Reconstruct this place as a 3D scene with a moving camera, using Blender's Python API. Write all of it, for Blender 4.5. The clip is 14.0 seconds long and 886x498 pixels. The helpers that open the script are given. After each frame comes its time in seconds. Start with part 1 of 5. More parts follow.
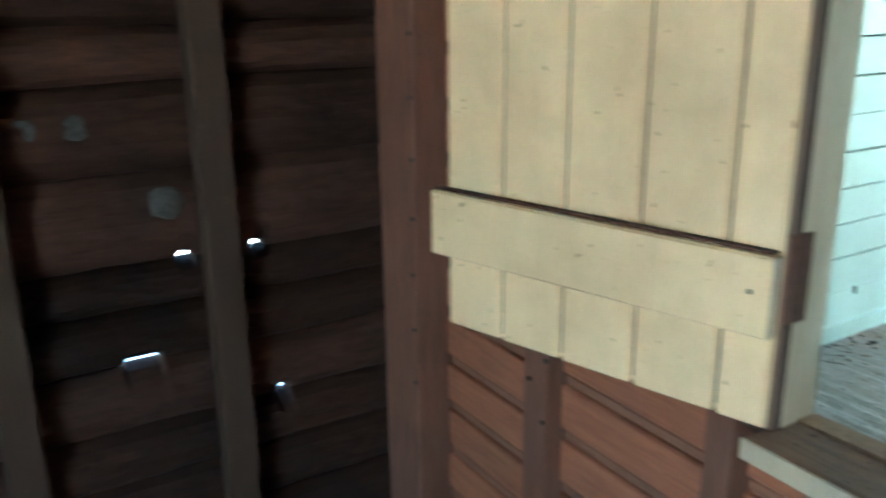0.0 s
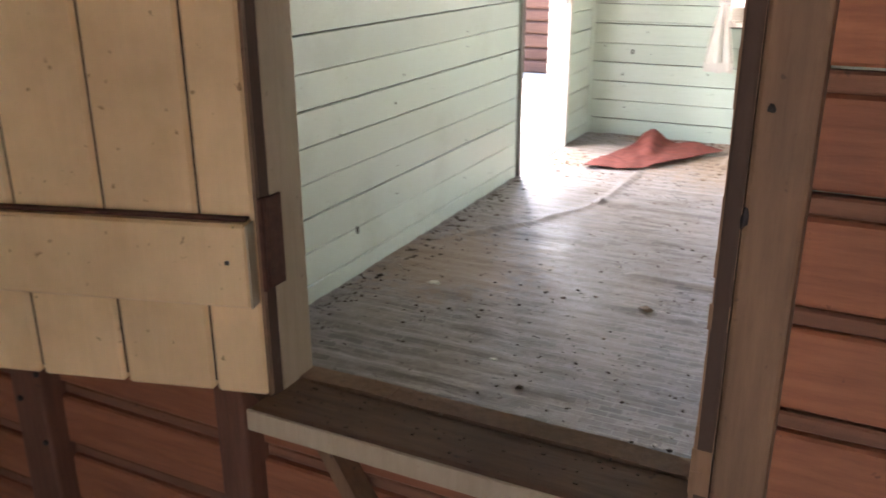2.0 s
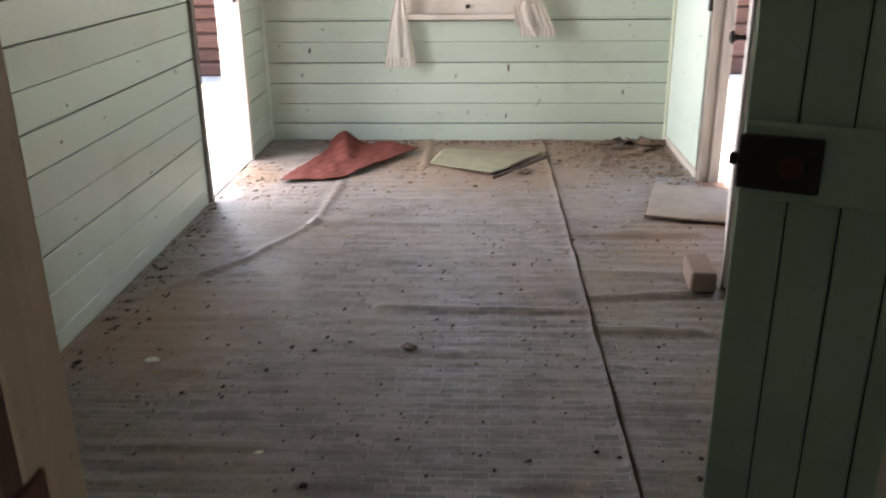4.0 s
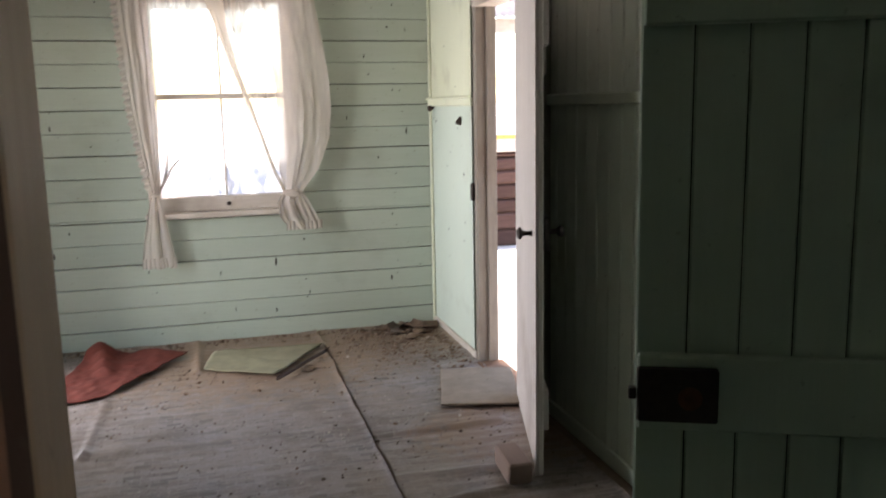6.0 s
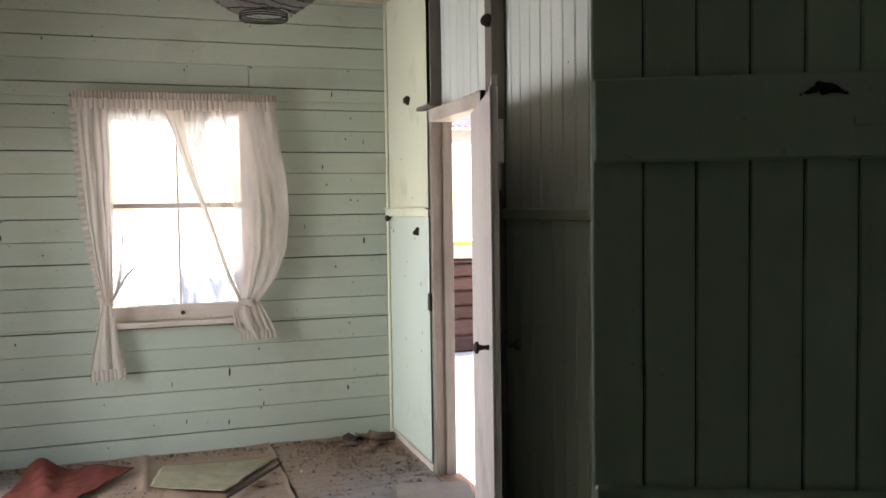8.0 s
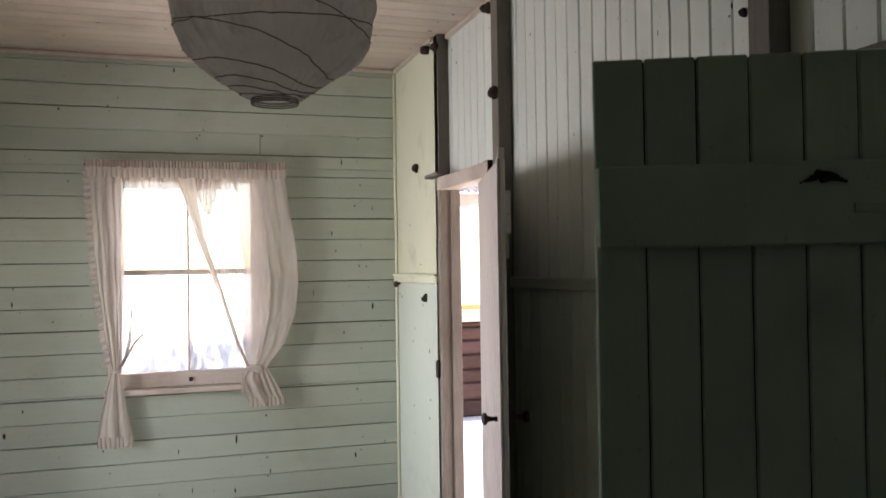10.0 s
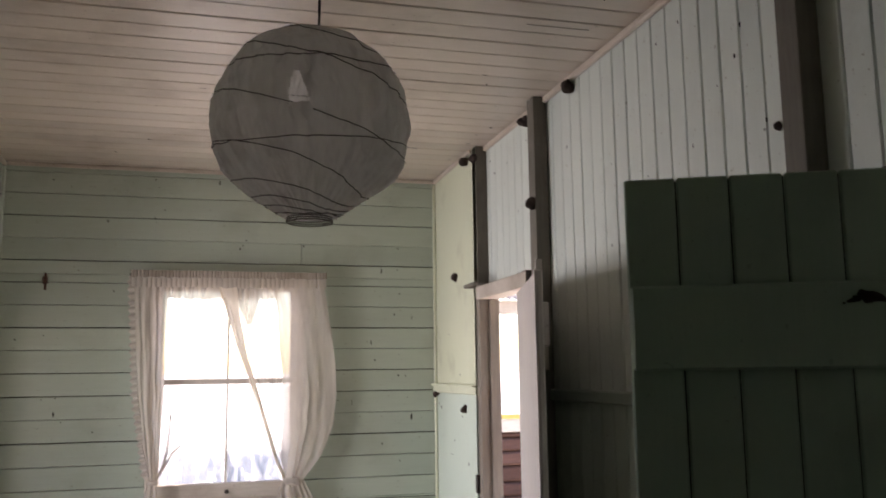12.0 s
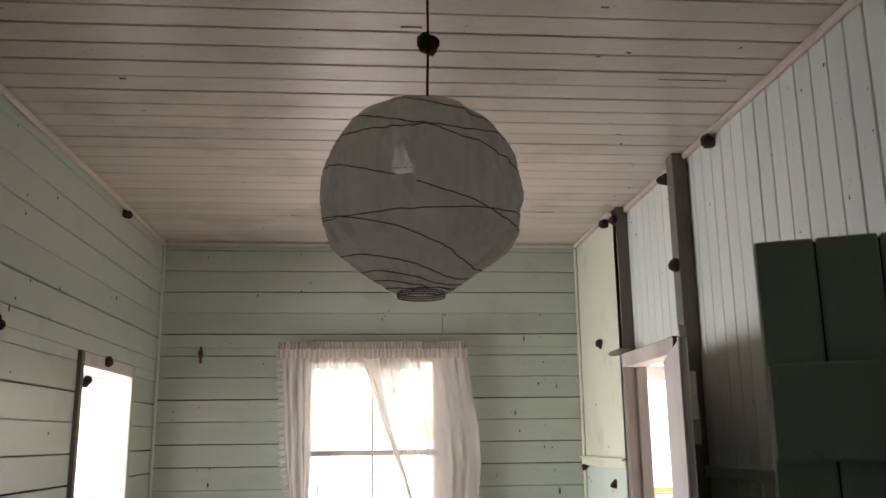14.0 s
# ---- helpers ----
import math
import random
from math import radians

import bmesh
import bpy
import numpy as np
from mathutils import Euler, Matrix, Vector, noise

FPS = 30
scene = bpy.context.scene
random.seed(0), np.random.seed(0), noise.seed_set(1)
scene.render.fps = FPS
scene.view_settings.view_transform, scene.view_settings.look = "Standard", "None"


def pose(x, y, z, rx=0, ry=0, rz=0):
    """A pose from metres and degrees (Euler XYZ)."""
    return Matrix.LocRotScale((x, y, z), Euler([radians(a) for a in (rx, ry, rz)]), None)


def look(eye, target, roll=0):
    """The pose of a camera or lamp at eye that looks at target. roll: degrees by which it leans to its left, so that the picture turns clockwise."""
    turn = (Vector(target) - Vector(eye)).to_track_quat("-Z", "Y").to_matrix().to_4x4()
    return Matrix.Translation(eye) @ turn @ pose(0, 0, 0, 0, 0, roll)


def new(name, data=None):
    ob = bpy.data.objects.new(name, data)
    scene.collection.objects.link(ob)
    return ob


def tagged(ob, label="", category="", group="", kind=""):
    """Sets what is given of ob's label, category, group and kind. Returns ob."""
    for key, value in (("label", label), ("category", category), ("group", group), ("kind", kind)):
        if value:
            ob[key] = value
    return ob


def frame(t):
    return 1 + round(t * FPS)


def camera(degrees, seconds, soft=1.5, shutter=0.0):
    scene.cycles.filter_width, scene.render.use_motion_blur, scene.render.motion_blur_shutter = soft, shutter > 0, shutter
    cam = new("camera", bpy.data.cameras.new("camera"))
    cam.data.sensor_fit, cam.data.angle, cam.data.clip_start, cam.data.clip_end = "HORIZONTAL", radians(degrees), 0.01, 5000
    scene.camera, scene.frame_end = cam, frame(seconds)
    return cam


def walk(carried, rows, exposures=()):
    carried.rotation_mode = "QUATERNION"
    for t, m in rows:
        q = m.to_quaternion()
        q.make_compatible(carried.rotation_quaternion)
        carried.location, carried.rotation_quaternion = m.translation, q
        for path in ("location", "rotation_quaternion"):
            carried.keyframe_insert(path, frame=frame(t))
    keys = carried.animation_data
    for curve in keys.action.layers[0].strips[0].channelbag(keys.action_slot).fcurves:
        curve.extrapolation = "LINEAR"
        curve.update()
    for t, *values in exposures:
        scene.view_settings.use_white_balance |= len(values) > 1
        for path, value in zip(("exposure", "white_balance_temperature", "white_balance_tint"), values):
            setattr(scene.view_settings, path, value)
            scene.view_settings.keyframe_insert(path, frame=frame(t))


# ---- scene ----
cam = camera(54.93, 14.0, soft=1.6, shutter=0.5)
PATH = [
    (0.0, pose(1.873, -0.954, 1.377, 72.87, 0.62, 58.51)),
    (0.5, pose(1.953, -0.880, 1.379, 72.15, 1.15, 50.12)),
    (1.0, pose(2.003, -0.848, 1.379, 71.19, 1.35, 44.78)),
    (1.5, pose(1.971, -0.840, 1.374, 70.45, 0.57, 36.18)),
    (2.0, pose(1.883, -0.844, 1.373, 70.16, 0.19, 26.50)),
    (2.5, pose(1.776, -0.761, 1.357, 69.57, 0.20, 20.81)),
    (3.0, pose(1.660, -0.616, 1.363, 68.47, 0.95, 15.33)),
    (3.2, pose(1.617, -0.569, 1.359, 67.83, 1.13, 12.28)),
    (5.5, pose(1.290, -0.236, 1.491, 77.41, 0.16, -10.85)),
    (6.0, pose(1.235, -0.219, 1.503, 80.30, 1.15, -15.66)),
    (6.5, pose(1.210, -0.231, 1.518, 82.83, 1.11, -17.34)),
    (7.0, pose(1.227, -0.229, 1.528, 85.00, 0.65, -18.15)),
    (7.5, pose(1.240, -0.215, 1.539, 86.23, 0.73, -18.50)),
    (10.0, pose(1.242, -0.233, 1.595, 91.07, 0.86, -17.84)),
    (10.5, pose(1.249, -0.226, 1.599, 92.86, 0.91, -17.76)),
    (11.0, pose(1.249, -0.232, 1.601, 94.71, 0.85, -17.66)),
    (11.5, pose(1.250, -0.231, 1.609, 96.51, 0.88, -17.07)),
    (12.0, pose(1.265, -0.224, 1.622, 98.15, 0.74, -15.00)),
    (12.5, pose(1.297, -0.199, 1.634, 99.72, 0.35, -11.70)),
    (13.0, pose(1.328, -0.182, 1.643, 101.22, 0.36, -8.35)),
    (13.5, pose(1.351, -0.159, 1.653, 102.22, 0.71, -5.86)),
    (14.0, pose(1.359, -0.150, 1.654, 102.58, 0.68, -4.63)),
]
walk(cam, PATH, [
    (0.0, 5.15, 4950, -12), (0.5, 4.85, 5900, 5), (1.0, 4.5, 6550, 15), (2.0, 3.75, 7000, 24), (3.2, 3.3, 6950, 22),
    (5.5, 2.2, 7000, 23), (6.5, 2.2, 6950, 20), (11.0, 1.95, 7050, 26), (12.0, 1.9, 7050, 26), (13.4, 1.78, 6950, 24), (14.0, 2.08, 6950, 23),
])

# ---- light: bright hazy day outside, no house lamps lit, one added fill lamp ----
SUN_ELEV, SUN_ROT = radians(60), radians(82)
world = bpy.data.worlds.new("sky")
scene.world = world
world.use_nodes = True
wn = world.node_tree.nodes
sky = wn.new("ShaderNodeTexSky")
sky.sky_type = "NISHITA"
sky.sun_disc = False
sky.sun_elevation, sky.sun_rotation = SUN_ELEV, SUN_ROT
sky.air_density, sky.dust_density = 1.3, 0.4
wn["Background"].inputs["Strength"].default_value = 0.15
world.node_tree.links.new(sky.outputs["Color"], wn["Background"].inputs["Color"])
sun_data = bpy.data.lights.new("sun", "SUN")
sun_data.energy, sun_data.angle, sun_data.color = 4.0, radians(2.5), (1.0, 0.95, 0.88)
sun = new("sun", sun_data)
sun_dir = Vector((math.sin(SUN_ROT) * math.cos(SUN_ELEV), math.cos(SUN_ROT) * math.cos(SUN_ELEV), math.sin(SUN_ELEV)))
sun.matrix_basis = look(sun_dir * 30, (0, 0, 0))

# added fill lamp outside the doorway, stands in for sky light under the verandah
fill_lamp = bpy.data.lights.new("verandah_fill", "AREA")
fill_lamp.shape, fill_lamp.size, fill_lamp.size_y = "RECTANGLE", 3.2, 2.2
fill_lamp.energy, fill_lamp.color = 82.0, (0.85, 0.93, 1.0)
daylight = new("verandah_fill", fill_lamp)
daylight.matrix_basis = look((-1.25, 5.2, 1.35), (0.0, 5.2, 1.30))

# ---- room sizes ----
W, L, H = 2.723, 5.377, 2.928        # painted room: width, far wall, ceiling
NEAR = 0.118                          # painted face of the hatch wall
REC = 0.07                            # recess of the right-hand lining behind the studs
XR = W + REC                          # lining of the right-hand wall
PITCH = 0.139                         # board pitch of the horizontal lining


# ---- materials ----
def mix(nt, fac, a, b, blend="MIX"):
    n = nt.nodes.new("ShaderNodeMix")
    n.data_type, n.blend_type = "RGBA", blend
    for sock, v in ((n.inputs[0], fac), (n.inputs[6], a), (n.inputs[7], b)):
        if hasattr(v, "is_linked"):
            nt.links.new(v, sock)
        elif isinstance(v, (int, float)):
            sock.default_value = v
        else:
            sock.default_value = (*v, 1)
    return n.outputs[2]


def ramp(nt, src, lo, hi):
    n = nt.nodes.new("ShaderNodeMapRange")
    n.inputs[1].default_value, n.inputs[2].default_value = lo, hi
    nt.links.new(src, n.inputs[0])
    return n.outputs[0]


def noise_of(nt, vec, scale, detail=4.0, rough=0.6):
    n = nt.nodes.new("ShaderNodeTexNoise")
    n.inputs["Scale"].default_value, n.inputs["Detail"].default_value, n.inputs["Roughness"].default_value = scale, detail, rough
    nt.links.new(vec, n.inputs["Vector"])
    return n.outputs["Fac"]


def stretched(nt, vec, s):
    n = nt.nodes.new("ShaderNodeMapping")
    n.inputs["Scale"].default_value = s
    nt.links.new(vec, n.inputs["Vector"])
    return n.outputs[0]


def material(name):
    m = bpy.data.materials.new(name)
    m.use_nodes = True
    nt = m.node_tree
    return m, nt, nt.nodes["Principled BSDF"], nt.nodes.new("ShaderNodeNewGeometry").outputs["Position"]


def bump(nt, bsdf, height, strength, dist):
    n = nt.nodes.new("ShaderNodeBump")
    n.inputs["Strength"].default_value, n.inputs["Distance"].default_value = strength, dist
    nt.links.new(height, n.inputs["Height"])
    nt.links.new(n.outputs[0], bsdf.inputs["Normal"])


def wood(name, base, dark, grain=(1, 12, 12), rough=0.6, dirt=(0.10, 0.07, 0.045), dirt_lo=0.56, dirt_hi=0.8, specks=0.5, relief=0.35, vary=0.12, streak=0.35, worn=None, island=False, gloss=0.5):
    """Painted or bare timber: long grain, blotches of dirt, small dark specks, board-to-board variation."""
    m, nt, b, pos = material(name)
    g = noise_of(nt, stretched(nt, pos, grain), 6.0, 6.0, 0.65)
    blot = noise_of(nt, pos, 2.2, 5.0, 0.6)
    spk = noise_of(nt, pos, 55.0, 2.0, 0.5)
    col = mix(nt, ramp(nt, g, 0.35, 0.75), base, dark)
    if streak < 1:
        col = mix(nt, streak, base, col)
    if worn:
        col = mix(nt, ramp(nt, noise_of(nt, stretched(nt, pos, grain), 9.0, 6.0, 0.75), 0.60, 0.70), col, worn)
    blot_f = nt.nodes.new("ShaderNodeMath")
    blot_f.operation = "MULTIPLY"
    nt.links.new(ramp(nt, blot, dirt_lo, dirt_hi), blot_f.inputs[0])
    blot_f.inputs[1].default_value = 0.6
    col = mix(nt, blot_f.outputs[0], col, dirt)
    spk_f = nt.nodes.new("ShaderNodeMath")
    spk_f.operation = "MULTIPLY"
    nt.links.new(ramp(nt, spk, 0.70, 0.76), spk_f.inputs[0])
    spk_f.inputs[1].default_value = specks
    col = mix(nt, spk_f.outputs[0], col, dirt)
    info = nt.nodes.new("ShaderNodeObjectInfo")
    hsv = nt.nodes.new("ShaderNodeHueSaturation")
    nt.links.new(col, hsv.inputs["Color"])
    mr = nt.nodes.new("ShaderNodeMapRange")
    mr.inputs[3].default_value, mr.inputs[4].default_value = 1 - vary, 1 + vary
    nt.links.new(nt.nodes.new("ShaderNodeNewGeometry").outputs["Random Per Island"] if island else info.outputs["Random"], mr.inputs[0])
    nt.links.new(mr.outputs[0], hsv.inputs["Value"])
    nt.links.new(hsv.outputs[0], b.inputs["Base Color"])
    b.inputs["Roughness"].default_value = rough
    b.inputs["Specular IOR Level"].default_value = 0.12 if rough > 0.8 else gloss
    bump(nt, b, g, relief, 0.004)
    return m


def plain(name, col, rough=0.6, metal=0.0, var=0.25, scale=14.0, relief=0.2):
    m, nt, b, pos = material(name)
    n = noise_of(nt, pos, scale, 5.0)
    c = mix(nt, ramp(nt, n, 0.3, 0.75), col, tuple(v * (1 - var) for v in col))
    nt.links.new(c, b.inputs["Base Color"])
    b.inputs["Roughness"].default_value, b.inputs["Metallic"].default_value = rough, metal
    bump(nt, b, n, relief, 0.004)
    return m


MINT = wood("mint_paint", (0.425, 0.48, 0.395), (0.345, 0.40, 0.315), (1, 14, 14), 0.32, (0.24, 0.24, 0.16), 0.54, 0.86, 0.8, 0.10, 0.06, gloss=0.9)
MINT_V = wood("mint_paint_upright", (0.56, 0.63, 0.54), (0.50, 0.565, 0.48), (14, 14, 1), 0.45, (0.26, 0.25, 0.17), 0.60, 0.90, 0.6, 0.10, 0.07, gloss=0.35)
# paler mint: the light on the upper right wall put into the paint
MINT_V_LIT = wood("mint_paint_upright_lit", (0.72, 0.77, 0.71), (0.64, 0.69, 0.62), (14, 14, 1), 0.38, (0.30, 0.27, 0.20), 0.60, 0.90, 0.6, 0.12, 0.05, gloss=0.8)
YELLOW = wood("pale_yellow_paint", (0.67, 0.69, 0.52), (0.59, 0.61, 0.45), (14, 14, 1), 0.45, (0.22, 0.19, 0.12), 0.58, 0.85, 0.3, 0.1, 0.03)
GREEN = wood("dark_green_paint", (0.385, 0.49, 0.40), (0.325, 0.42, 0.34), (14, 14, 1), 0.5, (0.10, 0.11, 0.09), 0.5, 0.85, 0.3, 0.2, 0.06)
CREAM = wood("cream_paint", (0.76, 0.515, 0.28), (0.63, 0.41, 0.21), (14, 14, 1.2), 0.55, (0.33, 0.19, 0.085), 0.47, 0.74, 1.0, 0.25, 0.05)
CEIL = wood("ceiling_paint", (0.63, 0.535, 0.445), (0.51, 0.43, 0.35), (1, 14, 14), 0.34, (0.26, 0.18, 0.12), 0.52, 0.78, 0.9, 0.15, 0.07, 0.5, island=True, gloss=0.8)
FRAME = wood("weathered_frame_paint", (0.58, 0.52, 0.45), (0.42, 0.35, 0.28), (14, 14, 1.2), 0.6, (0.22, 0.15, 0.10), 0.5, 0.75, 0.5, 0.3, 0.05, 0.6)
FRAME_H = wood("weathered_frame_paint_level", (0.58, 0.52, 0.45), (0.42, 0.35, 0.28), (1.2, 14, 14), 0.6, (0.22, 0.15, 0.10), 0.5, 0.75, 0.5, 0.3, 0.05, 0.6)
DOORW = wood("worn_white_door_paint", (0.66, 0.60, 0.57), (0.50, 0.43, 0.38), (14, 14, 1.2), 0.55, (0.25, 0.17, 0.12), 0.55, 0.8, 0.4, 0.25, 0.03, 0.6)
STUD = wood("greyed_stud", (0.175, 0.155, 0.125), (0.11, 0.097, 0.078), (12, 12, 1), 0.75, (0.05, 0.035, 0.025), 0.5, 0.8, 0.5, 0.5, 0.08, 0.8)
REDWOOD = wood("red_brown_timber", (0.35, 0.122, 0.056), (0.21, 0.07, 0.033), (1.2, 12, 12), 0.7, (0.045, 0.025, 0.018), 0.52, 0.8, 0.6, 0.5, 0.16, 0.9)
REDWOOD_V = wood("red_brown_stud", (0.18, 0.072, 0.04), (0.10, 0.04, 0.023), (12, 12, 1.2), 0.7, (0.045, 0.025, 0.018), 0.52, 0.8, 0.6, 0.5, 0.12, 0.9)
BROWN_V = wood("brown_jamb_timber", (0.25, 0.135, 0.072), (0.15, 0.08, 0.043), (12, 12, 1.2), 0.7, (0.06, 0.035, 0.025), 0.5, 0.8, 0.6, 0.5, 0.08, 0.8)
WEATHERED = wood("bare_weathered_timber", (0.27, 0.23, 0.19), (0.17, 0.145, 0.12), (14, 14, 1.2), 0.7, (0.16, 0.11, 0.08), 0.5, 0.75, 0.5, 0.35, 0.05, 0.7)
GREYED = wood("greyed_board_edge", (0.23, 0.095, 0.05), (0.13, 0.055, 0.03), (1.2, 12, 12), 0.75, (0.05, 0.03, 0.02), 0.5, 0.8, 0.6, 0.5, 0.1, 0.9)
SILLW = wood("worn_sill_timber", (0.21, 0.11, 0.06), (0.11, 0.058, 0.032), (1.2, 12, 12), 0.7, (0.07, 0.045, 0.03), 0.48, 0.75, 0.7, 0.6, 0.05, 0.9)
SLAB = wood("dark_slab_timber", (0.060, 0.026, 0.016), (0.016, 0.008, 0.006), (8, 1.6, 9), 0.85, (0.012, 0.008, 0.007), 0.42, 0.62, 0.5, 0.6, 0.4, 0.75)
# base colour lowered to carry the shade under the outbuilding's roof
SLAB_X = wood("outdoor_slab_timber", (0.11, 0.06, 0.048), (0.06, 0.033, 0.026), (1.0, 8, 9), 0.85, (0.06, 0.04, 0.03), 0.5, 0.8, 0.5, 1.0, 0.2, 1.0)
JAMB = wood("aged_cream_jamb", (0.48, 0.37, 0.25), (0.37, 0.27, 0.17), (14, 14, 1.2), 0.6, (0.22, 0.15, 0.10), 0.5, 0.75, 0.5, 0.3, 0.05, 0.6)
REBATE = wood("dark_rebate", (0.08, 0.043, 0.027), (0.042, 0.022, 0.015), (12, 12, 1.2), 0.8)
DARK = plain("dark_gap", (0.03, 0.025, 0.02), 0.9)
IRON = plain("rusted_iron", (0.045, 0.032, 0.028), 0.6, 0.4, 0.5, 60.0, 0.5)
RUST = plain("brown_rust", (0.12, 0.045, 0.025), 0.7, 0.2, 0.5, 60.0, 0.5)
WASP = plain("mud_nest", (0.05, 0.03, 0.022), 0.95, 0.0, 0.5, 80.0, 0.8)


# ---- mesh helpers ----
def obj(name, bm, mat, parent=None, label=""):
    me = bpy.data.meshes.new(name)
    bm.to_mesh(me)
    bm.free()
    for mm in (mat if isinstance(mat, (list, tuple)) else (mat,)):
        me.materials.append(mm)
    ob = new(name, me)
    if parent:
        ob.parent = parent
    if label:
        ob["label"] = label
    return ob


def part(name, bm, mat, parent, label=""):
    return obj(name, bm, mat, parent, label)


def empty(name, x=0, y=0, z=0, rz=0):
    e = new(name)
    e.empty_display_size = 0.1
    e.matrix_basis = pose(x, y, z, 0, 0, rz)
    return e


def add_box(bm, x0, y0, z0, x1, y1, z1, bev=0.0, mi=0):
    vs = [bm.verts.new((x, y, z)) for x in (x0, x1) for y in (y0, y1) for z in (z0, z1)]
    fs = [bm.faces.new([vs[i] for i in f]) for f in ((0, 1, 3, 2), (4, 6, 7, 5), (0, 4, 5, 1), (2, 3, 7, 6), (0, 2, 6, 4), (1, 5, 7, 3))]
    for f in fs:
        f.material_index = mi
    if bev > 0:
        edges = list({e for f in fs for e in f.edges})
        bmesh.ops.bevel(bm, geom=edges, offset=bev, segments=1, affect="EDGES", profile=0.5)
    return bm


def boxes(*bs, bev=0.0):
    bm = bmesh.new()
    for b in bs:
        add_box(bm, *b, bev=bev)
    return bm


MESHES = {}


def piece(name, parent, mat, x0, y0, z0, x1, y1, z1, bev=0.003, jitter=0.0, axis=1):
    """One board of a lining, an object of its own; alike boards share one mesh."""
    sx, sy, sz = round(x1 - x0, 3), round(y1 - y0, 3), round(z1 - z0, 3)
    key = (sx, sy, sz, mat.name)
    if key not in MESHES:
        bm = boxes((-sx / 2, -sy / 2, -sz / 2, sx / 2, sy / 2, sz / 2), bev=bev)
        me = bpy.data.meshes.new(name)
        bm.to_mesh(me)
        bm.free()
        me.materials.append(mat)
        MESHES[key] = me
    ob = new(name, MESHES[key])
    c = [(x0 + x1) / 2, (y0 + y1) / 2, (z0 + z1) / 2]
    c[axis] += random.uniform(-jitter, jitter)
    ob.location = c
    ob.parent = parent
    return ob


def blob(bm, c, r, squash=(1, 1, 1), seg=8, rough=0.25):
    res = bmesh.ops.create_icosphere(bm, subdivisions=2, radius=1.0)
    off = Vector((random.random() * 50, 0, 0))
    for v in res["verts"]:
        k = 1 + rough * noise.noise(v.co * 1.7 + off)
        v.co = Vector(c) + Vector((v.co.x * r * squash[0], v.co.y * r * squash[1], v.co.z * r * squash[2])) * k
    return bm


def lathe(bm, prof, axis="z", seg=16, at=(0, 0, 0)):
    """prof: (radius, height) pairs turned round an axis."""
    rings = []
    for r, h in prof:
        ring = []
        for i in range(seg):
            a = 2 * math.pi * i / seg
            u, v = r * math.cos(a), r * math.sin(a)
            co = {"z": (u, v, h), "y": (u, h, v), "x": (h, u, v)}[axis]
            ring.append(bm.verts.new((co[0] + at[0], co[1] + at[1], co[2] + at[2])))
        rings.append(ring)
    for a, b in zip(rings, rings[1:]):
        for i in range(seg):
            bm.faces.new((a[i], a[(i + 1) % seg], b[(i + 1) % seg], b[i]))
    for ring, flip in ((rings[0], True), (rings[-1], False)):
        try:
            bm.faces.new(list(reversed(ring)) if flip else ring)
        except ValueError:
            pass
    return bm


def setting(ob, label, category):
    return tagged(ob, label, category, "", "structure")


# ---- structure ----
ground = setting(obj("ground", boxes((-2500, -2500, -0.32, 2500, 2500, -0.06)), plain("dry_ground", (0.66, 0.61, 0.54), 0.95, 0, 0.25, 1.5, 0.6)), "pale dry sunlit ground round the house", "ground")
floor = setting(obj("floor", boxes((-0.1, -2.7, -0.06, 3.3, 0.12, -0.004), (-0.1, 0.12, -0.06, XR + 0.03, L + 0.1, -0.004)), wood("floor_boards", (0.16, 0.11, 0.075), (0.09, 0.06, 0.04), (1, 10, 10), 0.8)), "worn timber floor under the vinyl sheets", "floor")

# window opening and doorways
WX0, WX1, WZ0, WZ1 = 0.93, 1.78, 0.93, 2.19
LD0, LD1, LDZ = 3.975, 4.805, 2.01
RD0, RD1, RDZ = 3.67, 4.36, 2.02
GD0, GD1, GDZ = 0.69, 1.56, 2.0


def cuts(z0, z1, lo, hi, holes):
    """Spans of a board from lo to hi left by holes (a0, a1, b0, b1) that its strip z0..z1 meets."""
    spans = [(lo, hi)]
    for a0, a1, b0, b1 in holes:
        if z1 <= b0 + 0.004 or z0 >= b1 - 0.004:
            continue
        nxt = []
        for s0, s1 in spans:
            if a1 <= s0 or a0 >= s1:
                nxt.append((s0, s1))
                continue
            if a0 - s0 > 0.01:
                nxt.append((s0, a0))
            if s1 - a1 > 0.01:
                nxt.append((a1, s1))
        spans = nxt
    return spans


# far wall with the window
wall_north = setting(obj("wall_north", boxes(
    (-0.1, L + 0.022, 0, WX0, L + 0.12, H), (WX1, L + 0.022, 0, W + 0.2, L + 0.12, H),
    (WX0, L + 0.022, 0, WX1, L + 0.12, WZ0), (WX0, L + 0.022, WZ1, WX1, L + 0.12, H)), DARK), "mint-green wall of level timber boards with a curtained window", "wall")
# left wall with the open doorway
wall_west = setting(obj("wall_west", boxes(
    (-0.12, NEAR, 0, -0.022, LD0, H), (-0.12, LD1, 0, -0.022, L + 0.02, H), (-0.12, LD0, LDZ + 0.02, -0.022, LD1, H)), DARK),
    "mint-green wall of level timber boards with a doorway", "wall")
